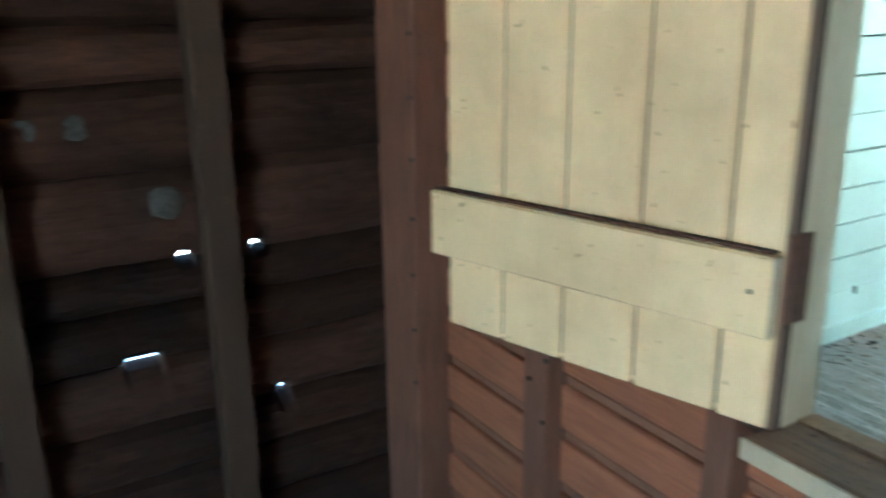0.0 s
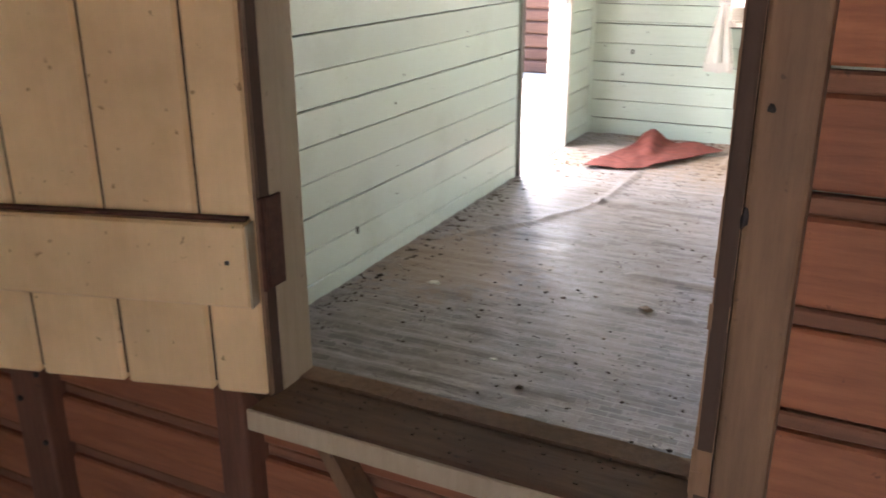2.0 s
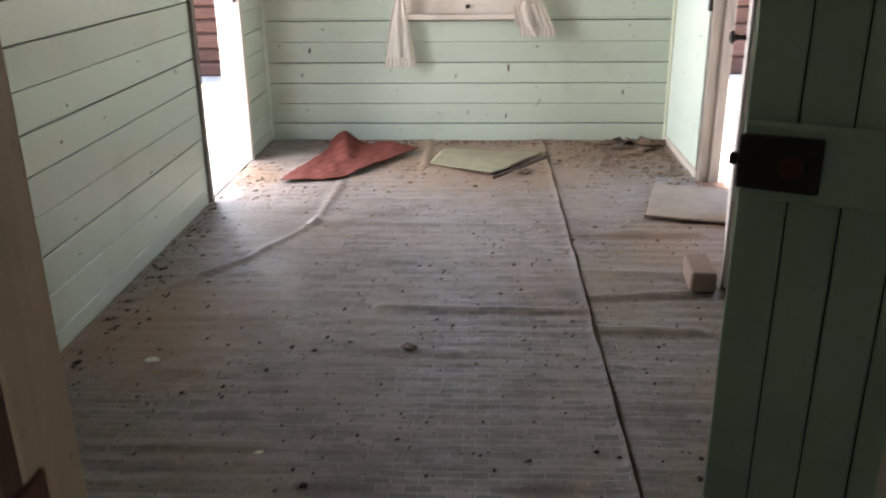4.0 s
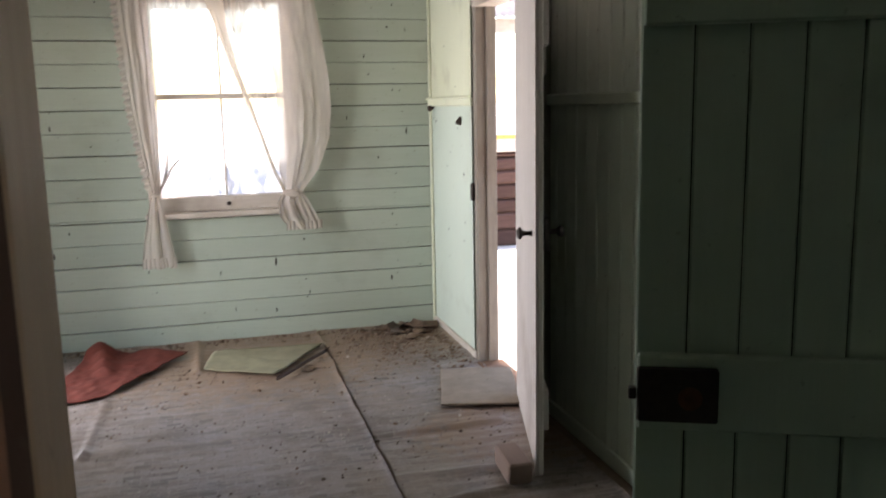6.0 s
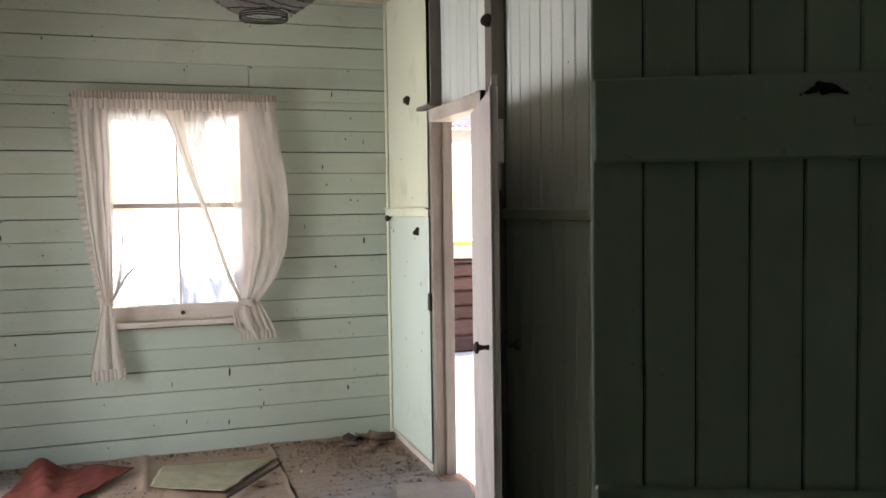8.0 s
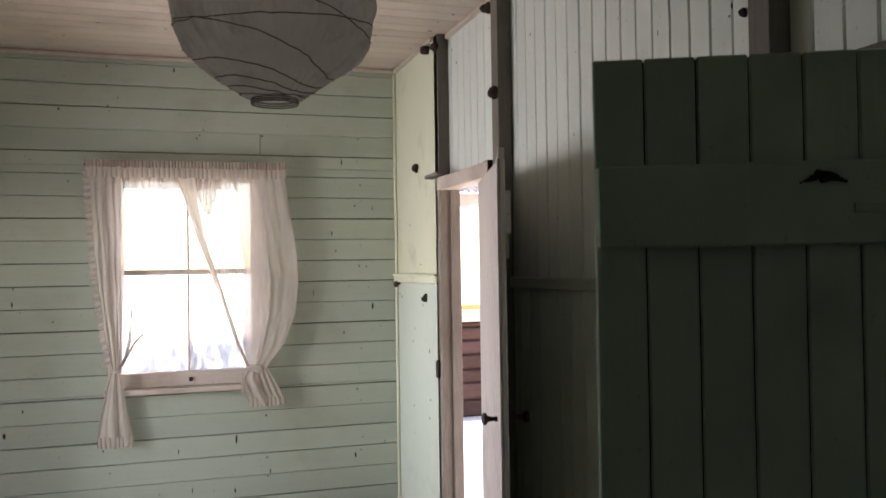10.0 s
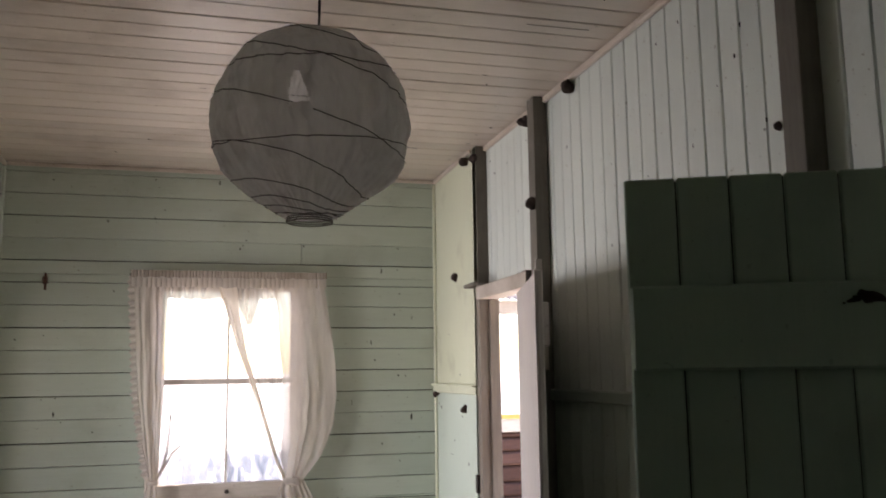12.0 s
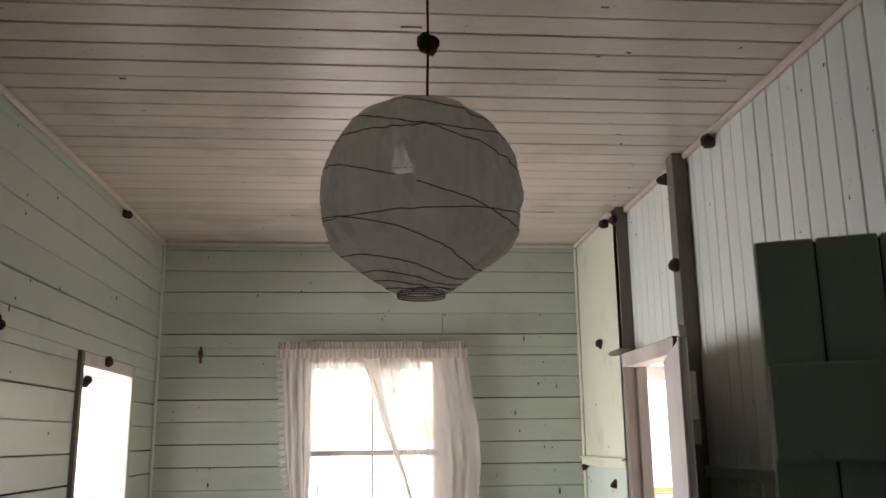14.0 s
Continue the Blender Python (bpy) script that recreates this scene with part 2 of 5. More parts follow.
# right wall: upright boards behind bare studs
wall_east = setting(obj("wall_east", boxes(
    (XR + 0.02, 0.0, 0, XR + 0.032, GD0, H), (XR + 0.02, GD1, 0, XR + 0.032, RD0, H), (XR + 0.02, RD1, 0, XR + 0.032, L + 0.02, H),
    (XR + 0.02, GD0, GDZ, XR + 0.032, GD1, H), (XR + 0.02, RD0, RDZ + 0.02, XR + 0.032, RD1, H)), DARK), "mint-green wall of upright boards behind bare studs", "wall")
# hatch wall between the dark room and the painted room
HX0, HX1, HZ0, HZ1 = 1.165, 1.79, 0.757, 2.05
wall_south = setting(obj("wall_south", boxes(
    (0.0, 0.10, 0, HX0, NEAR, H), (HX1, 0.10, 0, XR, NEAR, H), (HX0, 0.10, 0, HX1, NEAR, HZ0 - 0.04), (HX0, 0.10, HZ1, HX1, NEAR, H)), MINT),
    "timber wall with a shuttered hatch, red-brown boards and bare studs", "wall")

# ceiling boards run across the room, all in one mesh
bm = bmesh.new()
add_box(bm, -0.1, -0.0, H + 0.02, XR + 0.1, L + 0.1, H + 0.08, mi=1)
y = 0.058
while y < L:
    add_box(bm, 0.0, y, H + 0.002 * random.random(), XR, min(y + random.uniform(0.1195, 0.1245), L), H + 0.018, bev=0.003)
    y += 0.1285
rc = random.Random(17)
for _ in range(48):
    cx, cy = rc.uniform(0.1, 2.7), rc.uniform(0.5, 5.2)
    ln, wd = rc.choice((0.004, 0.005, 0.008, 0.014)) * rc.uniform(0.7, 1.5), rc.uniform(0.002, 0.005)
    add_box(bm, cx - ln, cy - wd, H - 0.0012, cx + ln, cy + wd, H + 0.004, bev=0.0009, mi=1)
for cx0, cx1, cy in ((2.39, 2.65, 2.68), (2.22, 2.40, 4.55), (1.44, 1.51, 2.33)):
    add_box(bm, cx0, cy - 0.004, H - 0.0012, cx1, cy + 0.004, H + 0.004, bev=0.001, mi=1)
ceiling = setting(obj("ceiling", bm, (CEIL, DARK)), "cream-pink ceiling of narrow painted boards with dark joints", "ceiling")

# dark outer room that the camera stands in
wall_slab = setting(obj("wall_slab", boxes((0.0, -2.7, -0.02, 0.03, -2.69, 0.0)), DARK), "dark wall of rough level timber slabs with chinks of daylight", "wall")
# unseen wall; its opening is added to light the hatch wall from the front
wall_back = setting(obj("wall_back", boxes((0.0, -2.8, 0, 2.1, -2.7, 2.75), (2.75, -2.8, 0, 3.3, -2.7, 2.75), (2.1, -2.8, 1.95, 2.75, -2.7, 2.75)), SLAB_X), "dark timber back wall of the outer room, unseen, with an opening added for light", "wall")
wall_outer = setting(obj("wall_outer", boxes((3.2, -2.7, 0, 3.3, 0.12, 2.75)), SLAB_X), "timber side wall of the outer room", "wall")
ceiling_outer = setting(obj("ceiling_outer", boxes((0.0, -2.8, 2.75, 3.3, 0.03, 2.8)), SLAB_X), "dark timber roof lining of the outer room", "ceiling")
# unseen box added behind the green door's opening to block outdoor light
wall_side_room = setting(obj("wall_side_room", boxes((XR + 0.033, 0.13, 0, 4.3, 0.23, H), (XR + 0.033, 1.75, 0, 4.3, 1.85, H), (4.2, 0.23, 0, 4.3, 1.75, H), (XR + 0.033, 0.23, H - 0.1, 4.2, 1.75, H)), SLAB_X), "unseen plain timber walls added to keep daylight out behind the green door", "wall")

pavement = setting(obj("pavement", boxes((XR + 0.035, 1.9, -0.058, 4.6, 8.3, -0.02)), plain("pale_concrete", (0.66, 0.62, 0.56), 0.9, 0, 0.25, 3.0, 0.4)), "pale dusty concrete floor of the verandah outside", "pavement")
# unseen iron verandah roofs along both sides, placed to block sun at the doorways
bm = bmesh.new()
rows_ = []
for xx, zz in ((-0.13, 2.66), (-1.15, 2.46)):
    rows_.append([bm.verts.new((xx, 2.2 + 0.019 * i, zz + 0.012 * math.sin(i * math.pi / 2))) for i in range(240)])
for i in range(239):
    bm.faces.new((rows_[0][i], rows_[0][i + 1], rows_[1][i + 1], rows_[1][i])).smooth = True
IRONROOF = plain("galvanised_iron", (0.20, 0.19, 0.19), 0.6, 0.3, 0.4, 6.0)
verandah = setting(obj("roof_verandah", bm, IRONROOF), "unseen grey corrugated iron verandah roof, added to shade the doorway", "roof")
verandah.modifiers.new("thickness", "SOLIDIFY").thickness = 0.003

bm = bmesh.new()
rows_ = []
for xx, zz in ((XR + 0.04, 2.50), (4.10, 2.22)):
    rows_.append([bm.verts.new((xx, 2.0 + 0.019 * i, zz + 0.012 * math.sin(i * math.pi / 2))) for i in range(220)])
for i in range(219):
    bm.faces.new((rows_[0][i], rows_[0][i + 1], rows_[1][i + 1], rows_[1][i])).smooth = True
shade_roof_e = setting(obj("shade_roof_east", bm, IRONROOF), "unseen grey corrugated iron verandah roof, added to shade the doorway", "roof")
shade_roof_e.modifiers.new("thickness", "SOLIDIFY").thickness = 0.003

# ---- hatch: jambs, sill, studs ----
hatch_frame = setting(empty("hatch_frame"), "weathered timber jambs and sill of an inner hatch", "frame")


def prism(pts, z0, z1, bev=0.0):
    """Upright prism over a plan outline."""
    bm = bmesh.new()
    lo = [bm.verts.new((x, y, z0)) for x, y in pts]
    hi = [bm.verts.new((x, y, z1)) for x, y in pts]
    bm.faces.new(list(reversed(lo)))
    bm.faces.new(hi)
    n = len(pts)
    for i in range(n):
        bm.faces.new((lo[i], lo[(i + 1) % n], hi[(i + 1) % n], hi[i]))
    bmesh.ops.recalc_face_normals(bm, faces=bm.faces[:])
    if bev:
        bmesh.ops.bevel(bm, geom=bm.edges[:], offset=bev, segments=2, affect="EDGES", profile=0.5)
    return bm


part("jamb", prism([(1.11, 0.038), (1.182, 0.038), (1.180, 0.115), (1.11, 0.115)], HZ0 - 0.02, HZ1, 0.004), JAMB, hatch_frame, "cream-painted jamb carrying the hinge")
part("jamb", prism([(1.768, 0.020), (1.7868, 0.020), (1.7868, 0.060), (1.768, 0.060)], HZ0 - 0.02, HZ1, 0.003), REBATE, hatch_frame, "bare dark jamb face")
part("rebate", prism([(1.150, 0.020), (1.177, 0.012), (1.1825, 0.0375), (1.11, 0.0375)], HZ0 - 0.02, HZ1, 0.003), REBATE, hatch_frame, "bare brown edge behind the hinge")
part("stop", prism([(1.764, 0.061), (1.79, 0.061), (1.79, 0.122), (1.764, 0.122)], HZ0, HZ1, 0.003), FRAME, hatch_frame, "pale painted stop strip")
part("post", prism([(1.787, 0.022), (1.845, 0.022), (1.845, 0.098), (1.787, 0.098)], 0, 2.75, 0.005), BROWN_V, hatch_frame, "grey-brown post with nail heads")
part("head", boxes((1.12, 0.02, HZ1, 1.786, 0.115, HZ1 + 0.07), bev=0.004), FRAME_H, hatch_frame)
bm = boxes((1.165, -0.022, HZ0 - 0.034, 1.86, 0.078, HZ0), bev=0.005)
part("sill", bm, SILLW, hatch_frame, "worn brown sill board littered with grit")
part("sill_edge", boxes((1.163, -0.028, HZ0 - 0.036, 1.86, -0.0225, HZ0 - 0.002), bev=0.002), JAMB, hatch_frame, "pale painted front edge of the sill")
bm = bmesh.new()
for i in range(26):
    x0 = 1.166 + i * 0.024
    d = 0.010 * noise.noise(Vector((x0 * 9, 0, 0)))
    add_box(bm, x0, 0.078 + d * 0.4, HZ0 - 0.03, x0 + 0.024, 0.117, HZ0 + 0.003 + d * 0.25)
part("sill_lip", bm, BROWN_V, hatch_frame, "ragged split strip at the back of the sill")

hinge = tagged(empty("butt_hinge", 1.181, 0.028, 0.988), "rusted iron butt hinge on the hatch jamb", "hinge")
part("leaf", boxes((-0.004, -0.004, -0.065, 0.004, 0.03, 0.065), bev=0.001), RUST, hinge)
bm = bmesh.new()
lathe(bm, [(0.0, -0.066), (0.006, -0.066), (0.006, 0.066), (0.0, 0.066)], seg=10, at=(-0.002, -0.012, 0))
part("knuckle", bm, RUST, hinge)

# studs of the hatch wall as seen from the dark room
studs = setting(empty("wall_frame"), "bare red-brown studs of the hatch wall", "frame")
for x0, x1, z1 in ((0.07, 0.205, 2.75), (0.57, 0.65, 2.75), (1.05, 1.108, 2.75), (2.36, 2.44, 2.75)):
    part("stud", prism([(x0, 0.03 if x0 > 0.2 else -0.035), (x1, 0.03 if x0 > 0.2 else -0.015), (x1, 0.098), (x0, 0.098)], 0, z1, 0.006), REDWOOD_V, studs)
bm = bmesh.new()
vs = [(1.215, HZ0 - 0.04), (1.242, HZ0 - 0.04), (1.40, 0.45), (1.37, 0.45)]
lo = [bm.verts.new((x, 0.03, z)) for x, z in vs]
hi = [bm.verts.new((x, 0.07, z)) for x, z in vs]
bm.faces.new(lo), bm.faces.new(list(reversed(hi)))
for i in range(4):
    bm.faces.new((lo[i], hi[i], hi[(i + 1) % 4], lo[(i + 1) % 4]))
bmesh.ops.recalc_face_normals(bm, faces=bm.faces[:])
part("brace", bm, BROWN_V, studs, "grey-brown sloping brace below the sill")

# ---- cream ledged shutter, folded back ----
shutter = tagged(empty("hatch_shutter", 1.179, 0.006, 0.0, 180 + 16.2), "cream-painted ledged timber shutter folded back against the wall", "shutter")
SW = 0.615
cols = (0.0, 0.082, 0.222, 0.36, 0.488, SW)
for i, (a, c) in enumerate(zip(cols, cols[1:])):
    bm = boxes((a + 0.0022, -0.024, 0.760 + 0.0012 * i, c - 0.0022, -0.003, 1.98), bev=0.005)
    part("board", bm, CREAM, shutter)
part("tongue", boxes((0.004, -0.018, 0.775, SW - 0.004, -0.010, 1.97)), REBATE, shutter, "brown tongues in the board joints")
for z0, z1 in ((0.907, 1.026), (1.74, 1.86)):
    bm = boxes((0.005, -0.002, z0, SW + 0.018, 0.024, z1), bev=0.004)
    part("ledge", bm, CREAM, shutter)
part("edge", boxes((-0.0035, -0.0245, 0.762, 0.0008, -0.0025, 1.978)), BROWN_V, shutter, "grubby hinge edge")
for z0, z1 in ((0.908, 1.025), (1.741, 1.859)):
    part("ledge_end", boxes((0.0022, -0.001, z0, 0.0048, 0.0232, z1)), JAMB, shutter)
# thin brown strip for both the dirt and the shadow above the ledge
part("dirt_shadow_line", boxes((0.008, -0.0025, 1.0265, SW + 0.012, 0.012, 1.031), bev=0.001), RUST, shutter, "dark dirt and painted shadow line along the ledge top")
part("nail", boxes((0.03, 0.024, 0.97, 0.036, 0.026, 0.976)), IRON, shutter)

# ---- mint doors, window and other joinery ----
def upright_boards(name, parent, mat, x0, x1, ya, yb, z0, z1, w, bev=0.005, gap=0.0007):
    n = max(1, round((x1 - x0) / w))
    for i in range(n):
        a, b = x0 + (x1 - x0) * i / n, x0 + (x1 - x0) * (i + 1) / n
        part(name, boxes((a + gap, ya, z0, b - gap, yb, z1), bev=bev), mat, parent)


# green ledged door, standing open into the room
GDW = 0.852
ang = math.degrees(math.atan2(1.065 - 0.699, 1.931 - 2.70))
green_door = tagged(empty("ledged_door", 2.70, 0.699, 0.006, ang), "dark green ledged timber door standing half open, box lock at its edge", "door")
upright_boards("board", green_door, GREEN, 0.0, GDW, -0.012, 0.012, 0.0, 1.93, 0.0888, 0.003, 0.0014)
part("tongue", boxes((0.004, -0.004, 0.006, GDW - 0.004, 0.004, 1.925)), DARK, green_door, "dark tongues in the board joints")
for z0, z1 in ((0.13, 0.30), (0.94, 1.072), (1.612, 1.748)):
    part("ledge", boxes((0.03, 0.0135, z0, GDW - 0.004, 0.036, z1), bev=0.004), GREEN, green_door)
lock = part("box_lock", boxes((GDW - 0.134, 0.037, 0.962, GDW - 0.002, 0.058, 1.054), bev=0.003), IRON, green_door, "black iron box lock")
bm = bmesh.new()
lathe(bm, [(0.0, 0.063), (0.02, 0.063), (0.02, 0.066), (0.0, 0.066)], axis="y", seg=16, at=(GDW - 0.088, -0.004, 1.006))
part("lock_plate", bm, RUST, lock, "round rusted brass plate")
part("latch_bolt", boxes((GDW - 0.001, 0.04, 1.0, GDW + 0.012, 0.055, 1.02), bev=0.002), IRON, lock)
bm = bmesh.new()
for k in range(11):
    u = k / 10
    blob(bm, (0.458 + 0.075 * u, 0.039, 1.712 + random.uniform(0, 0.016) * (1 - abs(2 * u - 0.9))), 0.007 * (1.25 - abs(2 * u - 0.8)), (1.3, 0.6, 0.9), rough=0.7)
part("mud_nest", bm, WASP, green_door, "dark clump of mud nest")
part("hook", boxes((0.33, 0.037, 1.663, 0.445, 0.041, 1.679), bev=0.001), GREEN, green_door, "green-painted bolt plate")

# far white door, swung back into the room
DW = 0.945
ang = math.degrees(math.atan2(2.80 - 3.71, 2.46 - 2.712))
white_door = tagged(empty("panel_door", 2.712, 3.71, 0.012, ang), "worn white beaded-board door swung wide open, iron knob and lock", "door")
upright_boards("board", white_door, DOORW, 0.0, DW, -0.013, 0.013, 0.0, 1.99, 0.072, 0.006, 0.0016)
part("tongue", boxes((0.004, -0.004, 0.006, DW - 0.004, 0.004, 1.98)), DARK, white_door, "dark tongues in the board joints")
bm = boxes((DW - 0.034, -0.020, 0.0, DW, -0.0135, 1.99), bev=0.002)
part("edge_board", bm, DOORW, white_door)
bm = bmesh.new()
add_box(bm, DW - 0.05, -0.012, 1.991, DW - 0.004, 0.012, 2.0)
for v in bm.verts:
    if v.co.z > 1.995 and v.co.x > DW - 0.02:
        v.co.z += 0.03
part("splinter", bm, DOORW, white_door, "broken splintered top corner")
for z in (0.17, 1.70):
    part("ledge", boxes((0.05, 0.0145, z, DW - 0.06, 0.04, z + 0.17), bev=0.004), DOORW, white_door)
bm = bmesh.new()
lathe(bm, [(0.0, -0.013), (0.012, -0.013), (0.008, -0.03), (0.012, -0.05), (0.024, -0.058), (0.024, -0.066), (0.012, -0.074), (0.0, -0.075)], axis="y", at=(DW - 0.05, -0.014, 0.985))
part("knob", bm, IRON, white_door, "black iron knob")
lock2 = part("box_lock", boxes((DW - 0.13, 0.0145, 0.92, DW - 0.01, 0.038, 1.05), bev=0.003), IRON, white_door, "black iron box lock")
bm = bmesh.new()
lathe(bm, [(0.0, 0.0), (0.012, 0.0), (0.009, 0.03), (0.024, 0.045), (0.02, 0.06), (0.0, 0.062)], axis="y", at=(DW - 0.06, 0.038, 0.99))
part("inner_knob", bm, IRON, lock2)

# door frames
doorframe_e = setting(empty("door_1"), "weathered timber frame of the far doorway", "door frame")
FY0, FY1 = RD1, 4.422
part("post", prism([(W - 0.012, FY0), (W - 0.012, FY1), (XR + 0.034, FY1), (XR + 0.034, FY0)], 0, RDZ + 0.08, 0.004), WEATHERED, doorframe_e)
bm = bmesh.new()
for i in range(44):
    z0 = HZ0 - 0.01 + i * 0.0295
    d = 0.006 * abs(noise.noise(Vector((z0 * 7, 3, 0)))) + 0.003 * noise.noise(Vector((z0 * 40, 0, 5)))
    add_box(bm, 1.7665 - d, 0.0215 - d * 0.6, z0, 1.7865, 0.0238, z0 + 0.0293)
part("split_edge", bm, BROWN_V, hatch_frame, "dark split edge of the bare jamb")
part("stop", prism([(W + 0.045, FY0 - 0.018), (W + 0.045, FY0 - 0.001), (XR + 0.03, FY0 - 0.001), (XR + 0.03, FY0 - 0.018)], 0, RDZ, 0.003), WEATHERED, doorframe_e)
part("post", prism([(W - 0.012, RD0 - 0.06), (W - 0.012, RD0), (XR + 0.034, RD0), (XR + 0.034, RD0 - 0.06)], 0, RDZ + 0.08, 0.004), WEATHERED, doorframe_e)
part("head", boxes((W - 0.014, RD0 - 0.06, RDZ, XR + 0.034, FY1 + 0.0, RDZ + 0.075), bev=0.004), FRAME_H, doorframe_e)
part("threshold", boxes((W - 0.03, RD0, -0.02, XR + 0.06, RD1, 0.012), bev=0.004), SILLW, doorframe_e)
bm = boxes((W - 0.055, 4.28, RDZ + 0.078, W + 0.0, 4.53, RDZ + 0.10), bev=0.005)
for v in bm.verts:
    v.co.z += 0.012 * noise.noise(v.co * 30)
part("splinter_block", bm, STUD, doorframe_e, "dark broken block on the frame head")
part("strike", boxes((W - 0.03, 4.405, 0.95, W - 0.0125, 4.44, 1.05), bev=0.004), IRON, doorframe_e, "iron strike box")

doorframe_w = setting(empty("door_2"), "weathered timber frame of the open side doorway", "door frame")
part("post", prism([(-0.13, LD0 - 0.045), (0.018, LD0 - 0.045), (0.018, LD0), (-0.13, LD0)], 0, LDZ + 0.07, 0.004), STUD, doorframe_w, "grey bare post edge")
part("post", prism([(-0.13, LD1 - 0.001), (0.016, LD1 - 0.001), (0.016, LD1 + 0.05), (-0.13, LD1 + 0.05)], 0, LDZ + 0.07, 0.004), FRAME, doorframe_w)
part("head", boxes((-0.13, LD0, LDZ, 0.017, LD1, LDZ + 0.065), bev=0.004), FRAME_H, doorframe_w)
# pale colour here imitates the glare of daylight on the threshold
part("threshold", boxes((-0.15, LD0, -0.03, 0.0, LD1, 0.012), bev=0.004), FRAME_H, doorframe_w, "worn threshold, paled for the doorway's bright light")
part("keep", boxes((-0.02, LD1 - 0.012, 0.98, 0.0, LD1 - 0.002, 1.06)), IRON, doorframe_w)

# studs standing free of the lining on the right wall
studs_e = setting(empty("studs_east"), "bare grey studs on the right-hand wall", "frame")
for y0, y1, z0 in ((4.423, 4.495, 0), (3.485, 3.57, 0), (1.59, 1.675, 0), (0.59, 0.67, 0)):
    part("stud", prism([(W + 0.0, y0), (W + 0.0, y1), (XR - 0.002, y1), (XR - 0.002, y0)], z0 if z0 else 0, H, 0.004), STUD, studs_e)
part("head", boxes((W + 0.005, 0.67, GDZ, XR - 0.002, 1.59, GDZ + 0.07), bev=0.003), STUD, studs_e)
part("door_stop", boxes((W - 0.02, 3.425, 1.62, W + 0.02, 3.482, 1.78), bev=0.004), FRAME, studs_e, "pale timber block on the stud")
# dado rails
rail_n = setting(empty("dado_rail"), "painted timber dado rail", "rail")
part("rail", boxes((W - 0.028, 4.424, 1.484, W - 0.001, L - 0.001, 1.535), bev=0.006), YELLOW, rail_n)
part("rail_lip", boxes((W - 0.04, 4.424, 1.525, W - 0.0285, L - 0.001, 1.541), bev=0.004), YELLOW, rail_n)
# darker mint on this rail stands in for the shade around it
part("rail", boxes((XR - 0.026, 1.676, 1.484, XR - 0.001, 3.484, 1.535), bev=0.006), MINT, rail_n)
# cornice and corner beads
cornice = setting(empty("cornice"), "narrow cream ceiling moulding", "trim")
part("bead", boxes((0.0, NEAR, H - 0.03, 0.022, L, H - 0.001), bev=0.006), CEIL, cornice)
part("bead", boxes((0.023, L - 0.022, H - 0.026, W, L, H - 0.001), bev=0.006), CEIL, cornice)
part("bead", boxes((W - 0.02, 4.50, H - 0.03, W + 0.0, L - 0.023, H - 0.001), bev=0.006), CEIL, cornice)
for y0, y1 in ((3.571, 4.422), (1.676, 3.484), (NEAR, 1.589)):
    part("bead", boxes((XR - 0.024, y0, H - 0.032, XR - 0.001, y1, H - 0.001), bev=0.006), CEIL, cornice)
part("corner_bead", boxes((0.001, L - 0.02, 0, 0.02, L - 0.001, H - 0.031), bev=0.005), MINT_V, cornice)
part("corner_bead", boxes((W - 0.02, L - 0.02, 0, W - 0.001, L - 0.001, H - 0.031), bev=0.005), YELLOW, cornice)
part("skirting", boxes((W - 0.018, 4.424, 0, W - 0.001, L - 0.021, 0.05), bev=0.004), FRAME_H, cornice)
part("skirting", boxes((XR - 0.02, 1.676, 0, XR - 0.001, 3.484, 0.07), bev=0.004), MINT_V, cornice)

# sash window with four panes
window = setting(empty("window_1"), "white-painted sash window with four panes", "window")
g0, g1, h0, h1 = WX0 + 0.03, WX1 - 0.03, WZ0 + 0.02, WZ1 - 0.03
for b in ((WX0 - 0.045, L - 0.014, WZ0 - 0.10, WX0 - 0.0, L + 0.12, WZ1 + 0.05), (WX1, L - 0.014, WZ0 - 0.10, WX1 + 0.045, L + 0.12, WZ1 + 0.05)):
    part("casing", boxes(b, bev=0.004), FRAME, window)
part("casing", boxes((WX0, L - 0.014, WZ1, WX1, L + 0.12, WZ1 + 0.05), bev=0.004), FRAME_H, window)
part("window_sill", boxes((WX0 - 0.07, L - 0.05, WZ0 - 0.11, WX1 + 0.07, L + 0.13, WZ0 - 0.075), bev=0.006), FRAME_H, window)
part("bottom_rail", boxes((WX0, L + 0.012, WZ0 - 0.075, WX1, L + 0.05, WZ0 + 0.022), bev=0.005), FRAME_H, window)
part("meeting_rail", boxes((WX0, L + 0.02, 1.558, WX1, L + 0.06, 1.592), bev=0.004), FRAME_H, window)
part("top_rail", boxes((WX0, L + 0.03, WZ1 - 0.045, WX1, L + 0.07, WZ1), bev=0.004), FRAME_H, window)
for x0 in (WX0, WX1 - 0.032):
    part("stile", boxes((x0, L + 0.02, WZ0 + 0.022, x0 + 0.032, L + 0.06, WZ1 - 0.045), bev=0.004), FRAME, window)
for z0, z1 in ((WZ0 + 0.022, 1.558), (1.592, WZ1 - 0.045)):
    part("glazing_bar", boxes((1.353, L + 0.024, z0, 1.367, L + 0.056, z1), bev=0.003), FRAME, window)
bm = bmesh.new()
lathe(bm, [(0.0, 0.0), (0.012, 0.0), (0.014, -0.012), (0.008, -0.03), (0.0, -0.032)], axis="y", at=(1.37, L + 0.012, 0.9))
part("sash_latch", bm, IRON, window, "small dark sash latch")
gm, nt, b, pos = material("dusty_window_glass")
b.inputs["Base Color"].default_value = (1, 1, 1, 1)
b.inputs["Roughness"].default_value = 0.05
